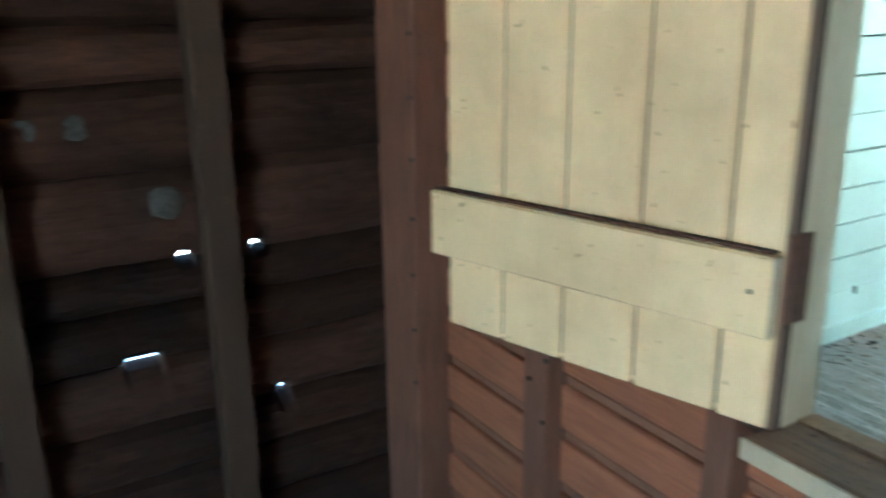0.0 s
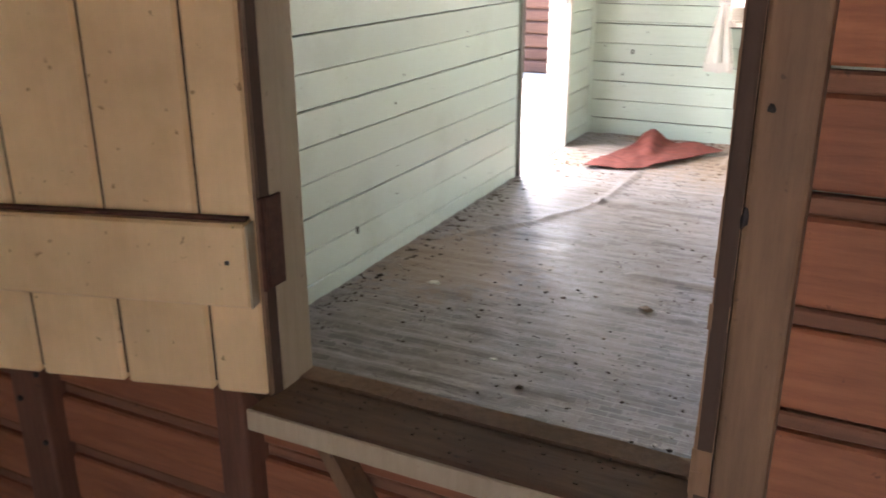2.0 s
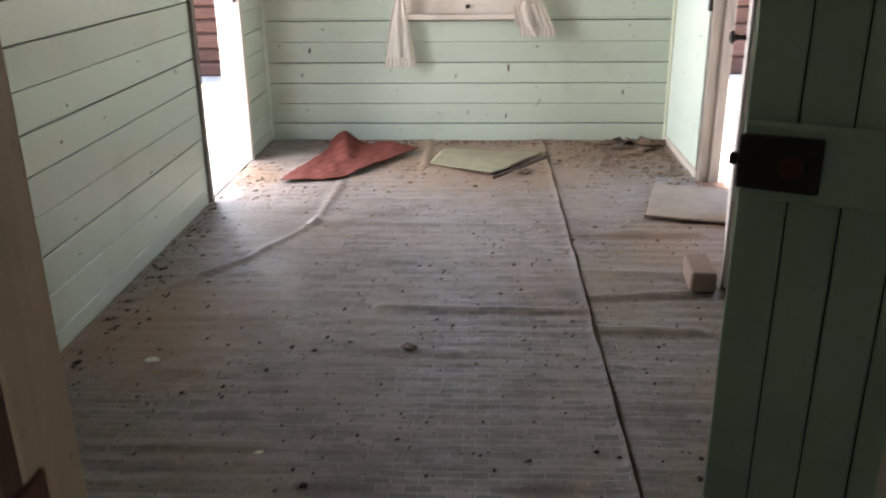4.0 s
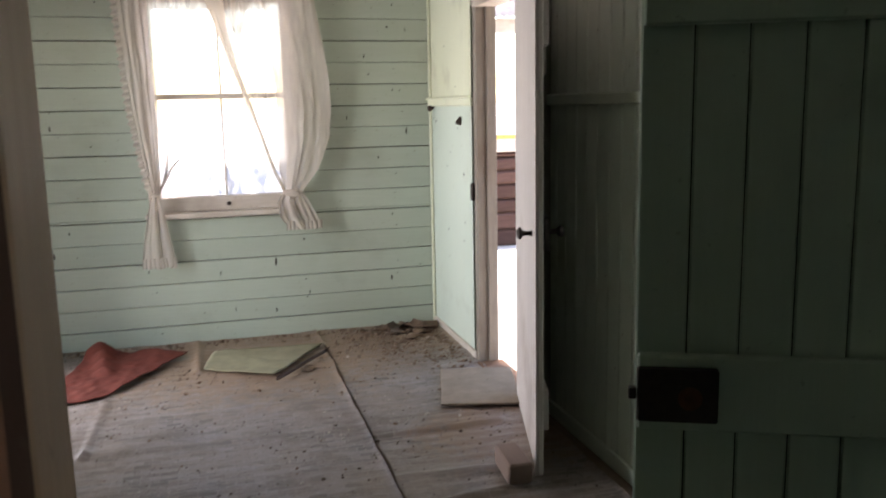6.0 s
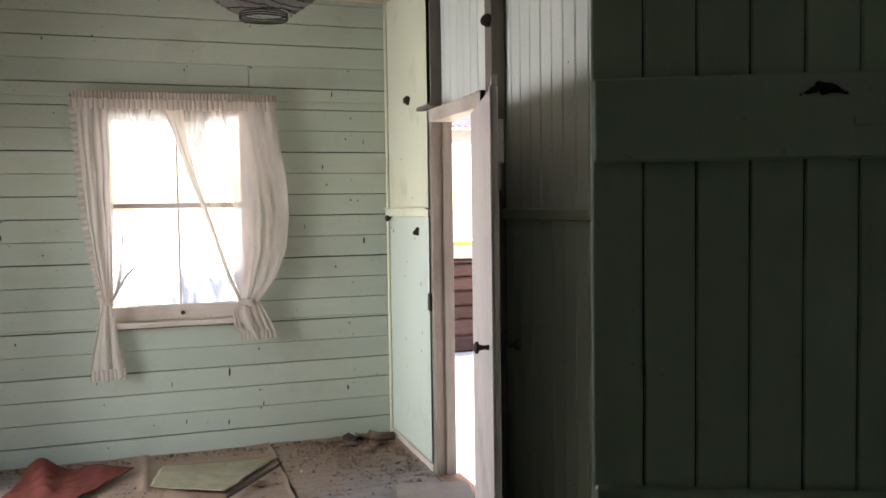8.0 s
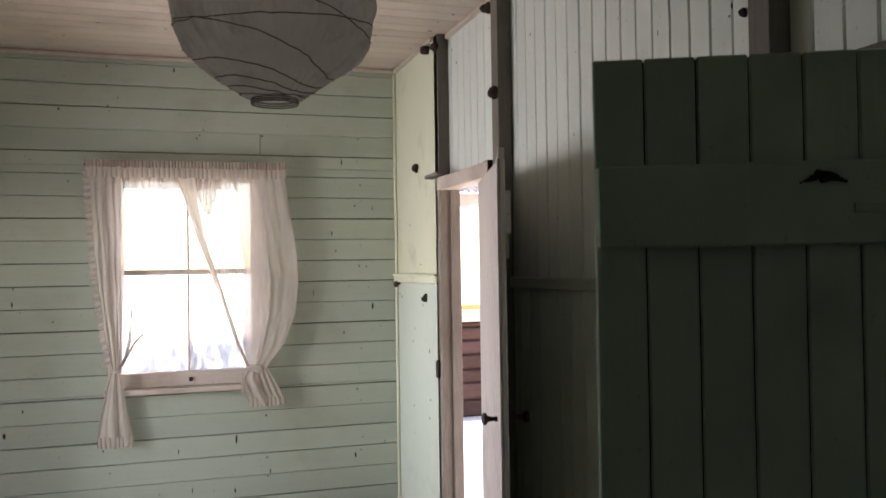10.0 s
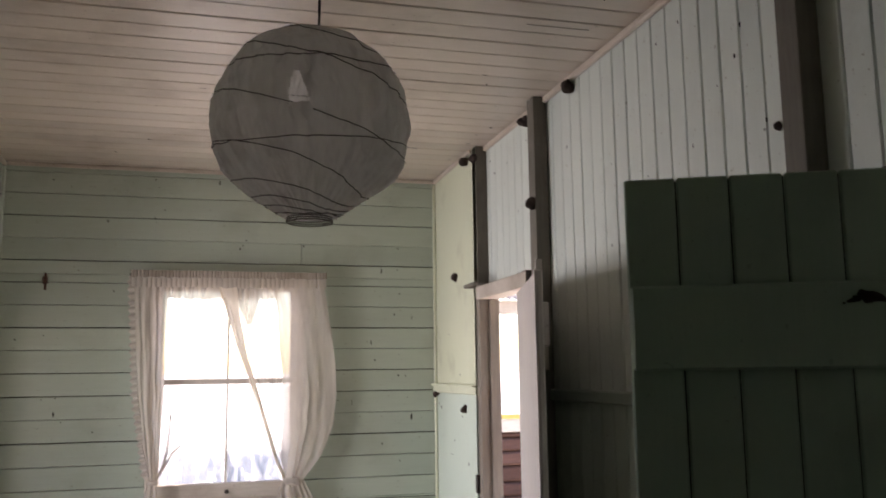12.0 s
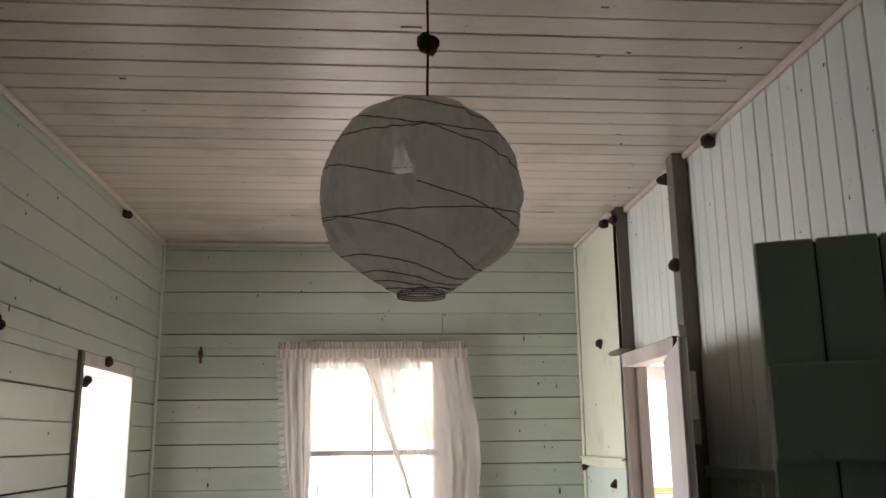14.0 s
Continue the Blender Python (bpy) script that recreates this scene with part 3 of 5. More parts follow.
b.inputs["Transmission Weight"].default_value = 1.0
b.inputs["IOR"].default_value = 1.1
dust = nt.nodes.new("ShaderNodeBsdfTranslucent")
dust.inputs["Color"].default_value = (0.36, 0.39, 0.44, 1)
sep = nt.nodes.new("ShaderNodeSeparateXYZ")
nt.links.new(pos, sep.inputs[0])
low = nt.nodes.new("ShaderNodeMapRange")
low.inputs[1].default_value, low.inputs[2].default_value = 1.20, 1.10
nt.links.new(sep.outputs[2], low.inputs[0])
blotch = ramp(nt, noise_of(nt, stretched(nt, pos, (1, 1, 0.3)), 30.0, 5.0, 0.75), 0.30, 0.62)
mul = nt.nodes.new("ShaderNodeMath")
mul.operation = "MULTIPLY"
nt.links.new(low.outputs[0], mul.inputs[0])
nt.links.new(blotch, mul.inputs[1])
mul2 = nt.nodes.new("ShaderNodeMath")
mul2.operation = "MULTIPLY"
mul2.inputs[1].default_value = 0.88
nt.links.new(mul.outputs[0], mul2.inputs[0])
ms = nt.nodes.new("ShaderNodeMixShader")
nt.links.new(mul2.outputs[0], ms.inputs[0])
nt.links.new(b.outputs[0], ms.inputs[1])
nt.links.new(dust.outputs[0], ms.inputs[2])
nt.links.new(ms.outputs[0], nt.nodes["Material Output"].inputs["Surface"])
for x0, x1 in ((g0, 1.3525), (1.3675, g1)):
    for z0, z1 in ((WZ0 + 0.022, 1.558), (1.592, WZ1 - 0.045)):
        p = part("pane", boxes((x0, L + 0.038, z0, x1, L + 0.041, z1)), gm, window)
        p.visible_shadow = False

# ---- curtains ----
cm, nt, b, pos = material("sheer_cotton")
weave = noise_of(nt, stretched(nt, pos, (1, 1, 0.15)), 40.0, 3.0)
b.inputs["Base Color"].default_value = (0.60, 0.545, 0.48, 1)
b.inputs["Roughness"].default_value = 0.9
trl = nt.nodes.new("ShaderNodeBsdfTranslucent")
trl.inputs["Color"].default_value = (0.74, 0.66, 0.58, 1)
tra = nt.nodes.new("ShaderNodeBsdfTransparent")
m1 = nt.nodes.new("ShaderNodeMixShader")
m1.inputs[0].default_value = 0.35
nt.links.new(b.outputs[0], m1.inputs[1])
nt.links.new(trl.outputs[0], m1.inputs[2])
m2 = nt.nodes.new("ShaderNodeMixShader")
sheer = nt.nodes.new("ShaderNodeMapRange")
sheer.inputs[3].default_value, sheer.inputs[4].default_value = 0.04, 0.34
nt.links.new(weave, sheer.inputs[0])
nt.links.new(sheer.outputs[0], m2.inputs[0])
nt.links.new(m1.outputs[0], m2.inputs[1])
nt.links.new(tra.outputs[0], m2.inputs[2])
nt.links.new(m2.outputs[0], nt.nodes["Material Output"].inputs["Surface"])


dm, nt, b, pos = material("yellowed_cotton")
dn = noise_of(nt, stretched(nt, pos, (1, 1, 0.2)), 30.0, 4.0)
nt.links.new(mix(nt, dn, (0.88, 0.83, 0.76), (0.80, 0.74, 0.66)), b.inputs["Base Color"])
b.inputs["Roughness"].default_value = 0.9
dt = nt.nodes.new("ShaderNodeBsdfTranslucent")
dt.inputs["Color"].default_value = (0.72, 0.62, 0.48, 1)
dx = nt.nodes.new("ShaderNodeMixShader")
dx.inputs[0].default_value = 0.35
nt.links.new(b.outputs[0], dx.inputs[1])
nt.links.new(dt.outputs[0], dx.inputs[2])
nt.links.new(dx.outputs[0], nt.nodes["Material Output"].inputs["Surface"])


# the same cotton where it is worn thin
sm, nt, b, pos = material("worn_sheer_cotton")
b.inputs["Base Color"].default_value = (0.80, 0.74, 0.66, 1)
b.inputs["Roughness"].default_value = 0.9
thr = ramp(nt, noise_of(nt, stretched(nt, pos, (1, 1, 0.12)), 34.0, 4.0), 0.25, 0.8)
st = nt.nodes.new("ShaderNodeBsdfTransparent")
sx = nt.nodes.new("ShaderNodeMixShader")
sr = nt.nodes.new("ShaderNodeMapRange")
sr.inputs[3].default_value, sr.inputs[4].default_value = 0.82, 0.45
nt.links.new(thr, sr.inputs[0])
nt.links.new(sr.outputs[0], sx.inputs[0])
nt.links.new(b.outputs[0], sx.inputs[1])
nt.links.new(st.outputs[0], sx.inputs[2])
nt.links.new(sx.outputs[0], nt.nodes["Material Output"].inputs["Surface"])


gm2 = wood("stained_cotton", (0.46, 0.40, 0.33), (0.28, 0.24, 0.195), (9, 1, 2), 0.9, (0.14, 0.11, 0.085), 0.45, 0.62, 0.8, 0.2, 0.0, 0.9)


def cloth(name, parent, zs, lefts, rights, ybase, folds, depth, cols=70, rows=60, label="", mat=None):
    """Hanging cloth: left and right edge given at a few heights, gathered into folds."""
    bm = bmesh.new()
    grid = []
    for j in range(rows + 1):
        z = zs[0] + (zs[-1] - zs[0]) * j / rows
        l = float(np.interp(-z, [-q for q in zs], lefts))
        r = float(np.interp(-z, [-q for q in zs], rights))
        row = []
        for i in range(cols + 1):
            u = i / cols
            wdt = max(r - l, 0.05)
            dd = depth * min(1.0, 0.35 + wdt)
            y = ybase + dd * math.sin(u * folds * 2 * math.pi + 3.2 * noise.noise(Vector((u * 3, z * 1.1, folds)))) * (0.55 + 0.9 * abs(noise.noise(Vector((u * 5, z * 1.5, 3 + folds))))) + 0.02 * noise.noise(Vector((u * 4, z * 4, 5)))
            row.append(bm.verts.new((l + (r - l) * u + 0.006 * noise.noise(Vector((u * 9, z * 7, 2))), min(y, L - 0.018), z + 0.012 * noise.noise(Vector((u * 14, z * 2, 9))))))
        grid.append(row)
    for a, c in zip(grid, grid[1:]):
        for i in range(cols):
            f = bm.faces.new((a[i], a[i + 1], c[i + 1], c[i]))
            f.smooth = True
    return part(name, bm, mat or cm, parent, label)


YC = L - 0.065
curtain = tagged(empty("window_curtain", 0, 0, 0), "tattered cream sheer curtain tied back at the window side", "curtain")
cloth("drape", curtain, (2.23, 1.9, 1.5, 1.2, 0.98), (0.785, 0.80, 0.83, 0.87, 0.915), (0.99, 0.985, 0.985, 0.97, 0.955), YC, 4.5, 0.015)
cloth("tail", curtain, (0.985, 0.9, 0.7, 0.53), (0.91, 0.885, 0.845, 0.82), (0.955, 0.97, 1.00, 1.03), YC - 0.005, 3.5, 0.018, 44, 30, "hanging tail below the tie")
for k, (xa, za) in enumerate(((1.03, 1.45), (1.09, 1.20))):
    cloth("wisp", curtain, (za, 1.15, 1.05, 0.985), (xa, 1.0 + 0.03 * k, 0.975, 0.945), (xa + 0.004, 1.02 + 0.03 * k, 0.995, 0.955), YC + 0.01, 1.0, 0.006, 10, 20)
bm = bmesh.new()
blob(bm, (0.934, YC, 0.978), 0.03, (1.0, 0.8, 0.5))
part("tie", bm, cm, curtain)

curtain_r = tagged(empty("window_curtain", 0, 0, 0), "torn cream sheer curtain billowing beside the window, knotted low", "curtain")
cloth("drape", curtain_r, (2.23, 2.0, 1.75, 1.5, 1.3, 1.1, 0.95), (1.62, 1.66, 1.68, 1.70, 1.70, 1.69, 1.72), (1.945, 1.98, 2.02, 2.035, 2.02, 1.94, 1.82), YC - 0.016, 2.7, 0.022, 110, 80)
cloth("inner_hem", curtain_r, (2.22, 2.0, 1.7, 1.4, 1.1, 0.95), (1.27, 1.345, 1.445, 1.555, 1.65, 1.715), (1.40, 1.42, 1.485, 1.582, 1.672, 1.735), YC + 0.0, 2.5, 0.010, 30, 60, "frilled inner hem drawn across the panes", dm)
cloth("sheer_panel", curtain_r, (2.22, 2.0, 1.7, 1.4, 1.1, 0.97), (1.38, 1.42, 1.50, 1.595, 1.685, 1.735), (1.64, 1.67, 1.69, 1.705, 1.70, 1.74), YC + 0.004, 3.5, 0.010, 40, 60, "very thin sheer panel", sm)
cloth("tail", curtain_r, (0.97, 0.9, 0.8, 0.72), (1.71, 1.665, 1.68, 1.74), (1.83, 1.87, 1.92, 1.945), YC - 0.01, 4.5, 0.022, 50, 20, "frilled tail below the knot")
bm = bmesh.new()
blob(bm, (1.765, YC - 0.015, 0.955), 0.05, (1.1, 0.7, 0.7), rough=0.5)
part("knot", bm, cm, curtain_r)

valance = tagged(empty("curtain_heading", 0, 0, 0), "gathered frilled curtain heading on a rod above the window", "curtain")
def ruffle(name, parent, x0, x1, z0, z1, y, waves, depth, mat, seed, label=""):
    """A gathered strip with tight uneven pleats that flare towards a ragged hem."""
    bm = bmesh.new()
    n, rows = int(waves * 9), 7
    grid = []
    for j in range(rows + 1):
        v = j / rows
        row = []
        for i in range(n + 1):
            u = i / n
            ph = u * waves * 2 * math.pi + 4.5 * noise.noise(Vector((u * waves * 0.23, seed, 0)))
            amp = depth * (0.45 + 0.75 * v) * (0.5 + 0.9 * abs(noise.noise(Vector((u * waves * 0.4, seed, 4)))))
            hem = 0.012 * v * noise.noise(Vector((u * waves * 0.6, seed, 8)))
            row.append(bm.verts.new((x0 + (x1 - x0) * u + 0.004 * math.cos(ph), min(y + amp * math.sin(ph), L - 0.018), z0 + (z1 - z0) * v + hem)))
        grid.append(row)
    for a, c in zip(grid, grid[1:]):
        for i in range(n):
            bm.faces.new((a[i], a[i + 1], c[i + 1], c[i])).smooth = True
    return part(name, bm, mat, parent, label)


ruffle("frill", valance, 0.765, 1.965, 2.262, 2.218, YC - 0.034, 58, 0.007, gm2, 3.0, "grey-stained gathered heading")
ruffle("ruffle", valance, 0.768, 1.965, 2.226, 2.158, YC - 0.022, 40, 0.006, cm, 9.0, "yellowed ruffle below the heading")
ruffle("hem", curtain, 0.822, 1.026, 0.585, 0.518, YC - 0.012, 8, 0.006, cm, 15.0, "gathered hem of the tail")
ruffle("hem", curtain_r, 1.715, 1.945, 0.775, 0.715, YC - 0.016, 8, 0.007, cm, 21.0, "gathered hem of the tail")
cloth("net", valance, (2.2, 2.09), (0.98, 0.98), (1.66, 1.66), YC + 0.015, 9, 0.008, 90, 12)
cloth("net", valance, (2.2, 1.93), (0.98, 0.985), (1.34, 1.30), YC + 0.02, 6, 0.008, 60, 12, "", sm)
cloth("net", valance, (2.2, 2.03, 1.93), (1.38, 1.42, 1.47), (1.56, 1.53, 1.50), YC + 0.012, 4, 0.008, 30, 12)
bm = bmesh.new()
lathe(bm, [(0.0, 0.76), (0.006, 0.76), (0.006, 1.97), (0.0, 1.97)], axis="x", seg=8, at=(0, YC - 0.005, 2.235))
part("rod", bm, IRON, valance)
# ruffled edge down the outer side of the first curtain
bm = bmesh.new()
prev = None
for j in range(120):
    z = 2.23 - j * 1.22 / 119
    x0 = float(np.interp(-z, [-2.23, -1.5, -1.0], [0.785, 0.83, 0.91]))
    wv = 0.022 * math.sin(j * 1.5) + 0.01 * noise.noise(Vector((j * 0.3, 0, 0)))
    cur = (bm.verts.new((x0, YC, z)), bm.verts.new((x0 - 0.034 + wv * 0.3, YC + wv, z - 0.009)))
    if prev:
        bm.faces.new((prev[0], prev[1], cur[1], cur[0])).smooth = True
    prev = cur
part("ruffle", bm, cm, curtain)

# ---- paper lantern ----
pm, nt, b, pos = material("grey_rice_paper")
pn = noise_of(nt, pos, 9.0, 5.0, 0.65)
pc = mix(nt, ramp(nt, pn, 0.35, 0.75), (0.97, 0.95, 0.93), (0.90, 0.87, 0.84))
# grime streaks and lighter crumple patches put crease shading into the paper's colour
pc = mix(nt, ramp(nt, noise_of(nt, stretched(nt, pos, (1, 1, 0.22)), 17.0, 4.0, 0.6), 0.50, 0.72), pc, (0.74, 0.70, 0.67))
pc = mix(nt, ramp(nt, noise_of(nt, stretched(nt, pos, (1, 1, 0.5)), 26.0, 3.0, 0.6), 0.62, 0.72), pc, (0.97, 0.95, 0.93))
nt.links.new(pc, b.inputs["Base Color"])
b.inputs["Roughness"].default_value = 0.85
tr2 = nt.nodes.new("ShaderNodeBsdfTranslucent")
nt.links.new(pc, tr2.inputs["Color"])
mx = nt.nodes.new("ShaderNodeMixShader")
mx.inputs[0].default_value = 0.5
nt.links.new(b.outputs[0], mx.inputs[1])
nt.links.new(tr2.outputs[0], mx.inputs[2])
nt.links.new(mx.outputs[0], nt.nodes["Material Output"].inputs["Surface"])
crk = noise_of(nt, stretched(nt, pos, (1, 1, 0.35)), 14.0, 3.0, 0.5)
bump(nt, b, crk, 1.0, 0.06)

LC, LR = Vector((1.457, 1.57, 2.150)), 0.212
lantern = tagged(empty("paper_lantern", *LC), "torn grey round paper lantern hanging from the ceiling", "lantern")


def lantern_r(z):
    """Radius by height: a ball that narrows to a rim below."""
    s = max(-1.0, min(1.0, z / LR))
    r = LR * math.sqrt(max(0.0, 1 - s * s))
    if s < -0.35:
        r = LR * (0.937 - (-s - 0.35) / 0.65 * 0.735) * (1 + 0.17 * math.sin((-s - 0.35) / 0.65 * math.pi))
    return r


def shade_r(a, z):
    """Crumpled paper: the ball's radius with scallops between the wires and creases."""
    ca, sa = math.cos(a), math.sin(a)
    scal = 1 - 0.010 * (1 - abs(math.cos((z + 0.018 * math.sin(a + 0.8)) / LR * math.pi * 3.6)))
    return (lantern_r(z) * scal + 0.006 * noise.noise(Vector((ca * 2.5, sa * 2.5, z * 14))) + 0.017 * abs(noise.noise(Vector((ca * 4.5, sa * 4.5, z * 11))))
            + 0.007 * abs(noise.noise(Vector((ca * 9, sa * 9, z * 16)))) + 0.004 * abs(noise.noise(Vector((ca * 20, sa * 20, z * 30)))) - 0.009)


bm = bmesh.new()
seg, rows = 384, 160
grid = []
for j in range(rows + 1):
    z = LR * (0.985 - 1.945 * j / rows)
    ring = []
    for i in range(seg):
        a = 2 * math.pi * i / seg
        r = shade_r(a, z)
        ring.append(bm.verts.new((r * math.cos(a), r * math.sin(a), z)))
    grid.append(ring)
ha = -1.79
for j in range(rows):
    for i in range(seg):
        a = 2 * math.pi * (i + 0.5) / seg - math.pi * 2
        z = grid[j][i].co.z
        da = ((a - ha + math.pi) % (2 * math.pi)) - math.pi
        # a ragged tear low on the side that faces the hatch
        if -0.018 < z < 0.052 and abs(da * LR + 0.12 * z) < 0.024 - 0.25 * (z + 0.018):
            continue
        f = bm.faces.new((grid[j][i], grid[j + 1][i], grid[j + 1][(i + 1) % seg], grid[j][(i + 1) % seg]))
        f.smooth = True
shade = part("shade", bm, pm, lantern)
# paper flap hanging from the tear
bm = bmesh.new()
rr = LR * 1.025
fl = [(-0.022, -0.02), (0.022, -0.016), (0.036, -0.05), (0.030, -0.072), (0.004, -0.036)]
bm.faces.new([bm.verts.new(((rr + 0.006 * (z < -0.01)) * math.cos(ha + u / rr), (rr + 0.006 * (z < -0.01)) * math.sin(ha + u / rr), z)) for u, z in fl])
part("flap", bm, pm, shade, "hanging paper flap")
WIRE = plain("lantern_wire", (0.11, 0.085, 0.07), 0.7)


def tube(name, pts, r, mat, parent, closed=False):
    cu = bpy.data.curves.new(name, "CURVE")
    cu.dimensions, cu.bevel_depth, cu.bevel_resolution = "3D", r, 2
    sp = cu.splines.new("POLY")
    sp.points.add(len(pts) - 1)
    for p, q in zip(sp.points, pts):
        p.co = (*q, 1)
    sp.use_cyclic_u = closed
    cu.materials.append(mat)
    ob = new(name, cu)
    ob.parent = parent
    return ob


for k, (z0, lean, tip) in enumerate(((0.165, 0.035, 0.0), (0.108, -0.005, 0.016), (0.093, 0.058, 0.0), (-0.008, 0.065, 0.023), (-0.048, -0.007, 0.029), (-0.102, 0.052, 0.023),
                                   (-0.150, 0.022, 0.020), (-0.176, 0.012, 0.010), (-0.190, 0.008, 0.006), (-0.198, 0.003, 0.003))):
    pts = []
    for i in range(144):
        a = 2 * math.pi * i / 144
        z = max(-0.204, min(LR * 0.97, z0 - lean * math.cos(a) + tip * math.sin(a) + 0.003 * math.sin(2 * a + k)))
        r = shade_r(a, z) + 0.0012
        pts.append((r * math.cos(a), r * math.sin(a), z))
    tube("wire_ring", pts, 0.0011, WIRE, lantern, True)
for z in (-0.2035, -0.208, -0.2125):
    tube("rim_wire", [(0.048 * math.cos(2 * math.pi * i / 40), 0.048 * math.sin(2 * math.pi * i / 40), z) for i in range(40)], 0.0016, WIRE, lantern, True)
tube("cord", [(0.016, 0, LR * 0.96), (0.018, 0.0, 0.35), (0.018, 0.0, H - LC.z)], 0.0028, IRON, lantern)
bm = bmesh.new()
for k in range(5):
    blob(bm, (0.018 + random.uniform(-0.006, 0.006), random.uniform(-0.006, 0.006), 0.345 + random.uniform(-0.008, 0.008)), 0.02, (1, 1, 1), rough=0.5)
part("lamp_fitting", bm, WASP, lantern, "black grime-crusted cord fitting")

# ---- floor coverings ----
lm, nt, b, pos = material("grey_vinyl")
grimy = noise_of(nt, pos, 1.6, 6.0, 0.65)
brk = nt.nodes.new("ShaderNodeTexBrick")
brk.inputs["Scale"].default_value = 1.0
brk.inputs["Brick Width"].default_value, brk.inputs["Row Height"].default_value, brk.inputs["Mortar Size"].default_value = 0.075, 0.032, 0.0022
brk.inputs["Color1"].default_value, brk.inputs["Color2"].default_value, brk.inputs["Mortar"].default_value = (0.12, 0.105, 0.097, 1), (0.25, 0.212, 0.195, 1), (0.285, 0.25, 0.232, 1)
nt.links.new(pos, brk.inputs["Vector"])
dustn = noise_of(nt, stretched(nt, pos, (0.7, 7.0, 1)), 4.0, 7.0, 0.7)
vc = mix(nt, ramp(nt, grimy, 0.42, 0.74), brk.outputs["Color"], (0.24, 0.187, 0.15))
vc = mix(nt, ramp(nt, dustn, 0.56, 0.84), vc, (0.34, 0.275, 0.235))
vc = mix(nt, ramp(nt, noise_of(nt, pos, 3.5, 7.0, 0.75), 0.48, 0.68), vc, (0.13, 0.10, 0.082))
vc = mix(nt, ramp(nt, noise_of(nt, stretched(nt, pos, (0.5, 1.6, 1)), 34.0, 4.0, 0.7), 0.60, 0.70), vc, (0.13, 0.10, 0.08))
vc = mix(nt, ramp(nt, noise_of(nt, pos, 70.0, 3.0), 0.64, 0.72), vc, (0.08, 0.058, 0.042))
litter = noise_of(nt, pos, 16.0, 6.0, 0.75)
for cx, cy, far_off in ((2.62, 5.25, 1.0), (0.05, 4.45, 0.5), (0.5, 5.4, 0.35), (2.5, 3.3, 0.75), (1.5, 5.0, 1.7), (0.3, 2.4, 0.8)):
    # leaf litter and dust trodden into the sheet where the wind drops it
    dist = nt.nodes.new("ShaderNodeVectorMath")
    dist.operation = "DISTANCE"
    dist.inputs[1].default_value = (cx, cy, 0)
    nt.links.new(pos, dist.inputs[0])
    near = nt.nodes.new("ShaderNodeMapRange")
    near.inputs[1].default_value, near.inputs[2].default_value, near.inputs[3].default_value, near.inputs[4].default_value = 0.0, far_off, 0.42, -0.35
    nt.links.new(dist.outputs["Value"], near.inputs[0])
    both = nt.nodes.new("ShaderNodeMath")
    both.operation = "ADD"
    nt.links.new(near.outputs[0], both.inputs[0])
    nt.links.new(litter, both.inputs[1])
    vc = mix(nt, ramp(nt, both.outputs[0], 0.44, 0.66), vc, (0.23, 0.155, 0.105))
nt.links.new(vc, b.inputs["Base Color"])
rgh = nt.nodes.new("ShaderNodeMapRange")
rgh.inputs[3].default_value, rgh.inputs[4].default_value = 0.26, 0.56
nt.links.new(dustn, rgh.inputs[0])
nt.links.new(rgh.outputs[0], b.inputs["Roughness"])
b.inputs["Specular IOR Level"].default_value = 0.4
bump(nt, b, dustn, 0.6, 0.008)


def sheet(name, x0, x1, y0, y1, ridges, label, seed, step=0.02, edge=0.0):
    """A vinyl sheet that has buckled: low waves across it and a few sharp ridges (y, x0, x1, slope, height)."""
    bm = bmesh.new()
    nx, ny = int((x1 - x0) / step), int((y1 - y0) / step)
    grid = []
    for j in range(ny + 1):
        row = []
        for i in range(nx + 1):
            x, y = x0 + (x1 - x0) * i / nx, y0 + (y1 - y0) * j / ny
            z = 0.006 + 0.0026 * math.sin(y * 2 * math.pi / 0.085 + 1.5 * noise.noise(Vector((x * 1.2, y * 1.5, seed)))) * (0.5 + noise.noise(Vector((x, y * 0.8, 3 + seed))))
            z += 0.006 * max(0.0, noise.noise(Vector((x * 2.1, y * 2.1, seed * 3.0)))) + 0.010 * max(0.0, noise.noise(Vector((x * 5.0, y * 7.0, seed * 5.0)))) + 0.004 * abs(noise.noise(Vector((x * 13.0, y * 15.0, seed * 7.0))))
            for (ax, ay), (bx, by), hh, ww in ridges:
                ux, uy = bx - ax, by - ay
                t = ((x - ax) * ux + (y - ay) * uy) / (ux * ux + uy * uy)
                if -0.05 < t < 1.05:
                    tt = min(1.0, max(0.0, t))
                    d = math.hypot(x - ax - ux * tt, y - ay - uy * tt) + 0.012 * noise.noise(Vector((x * 5, y * 5, hh * 90)))
                    z += hh * math.exp(-(d / ww) ** 2)
            ragged = edge * noise.noise(Vector((y * 4, seed, 0))) if i in (0, nx) else 0.0
            if i == nx and edge:
                z += 0.008
            row.append(bm.verts.new((x + ragged, y, z)))
        grid.append(row)
    for a, c in zip(grid, grid[1:]):
        for i in range(nx):
            bm.faces.new((a[i], a[i + 1], c[i + 1], c[i])).smooth = True
    ob = obj(name, bm, lm)
    return tagged(ob, label, "floor covering", "", "structure")


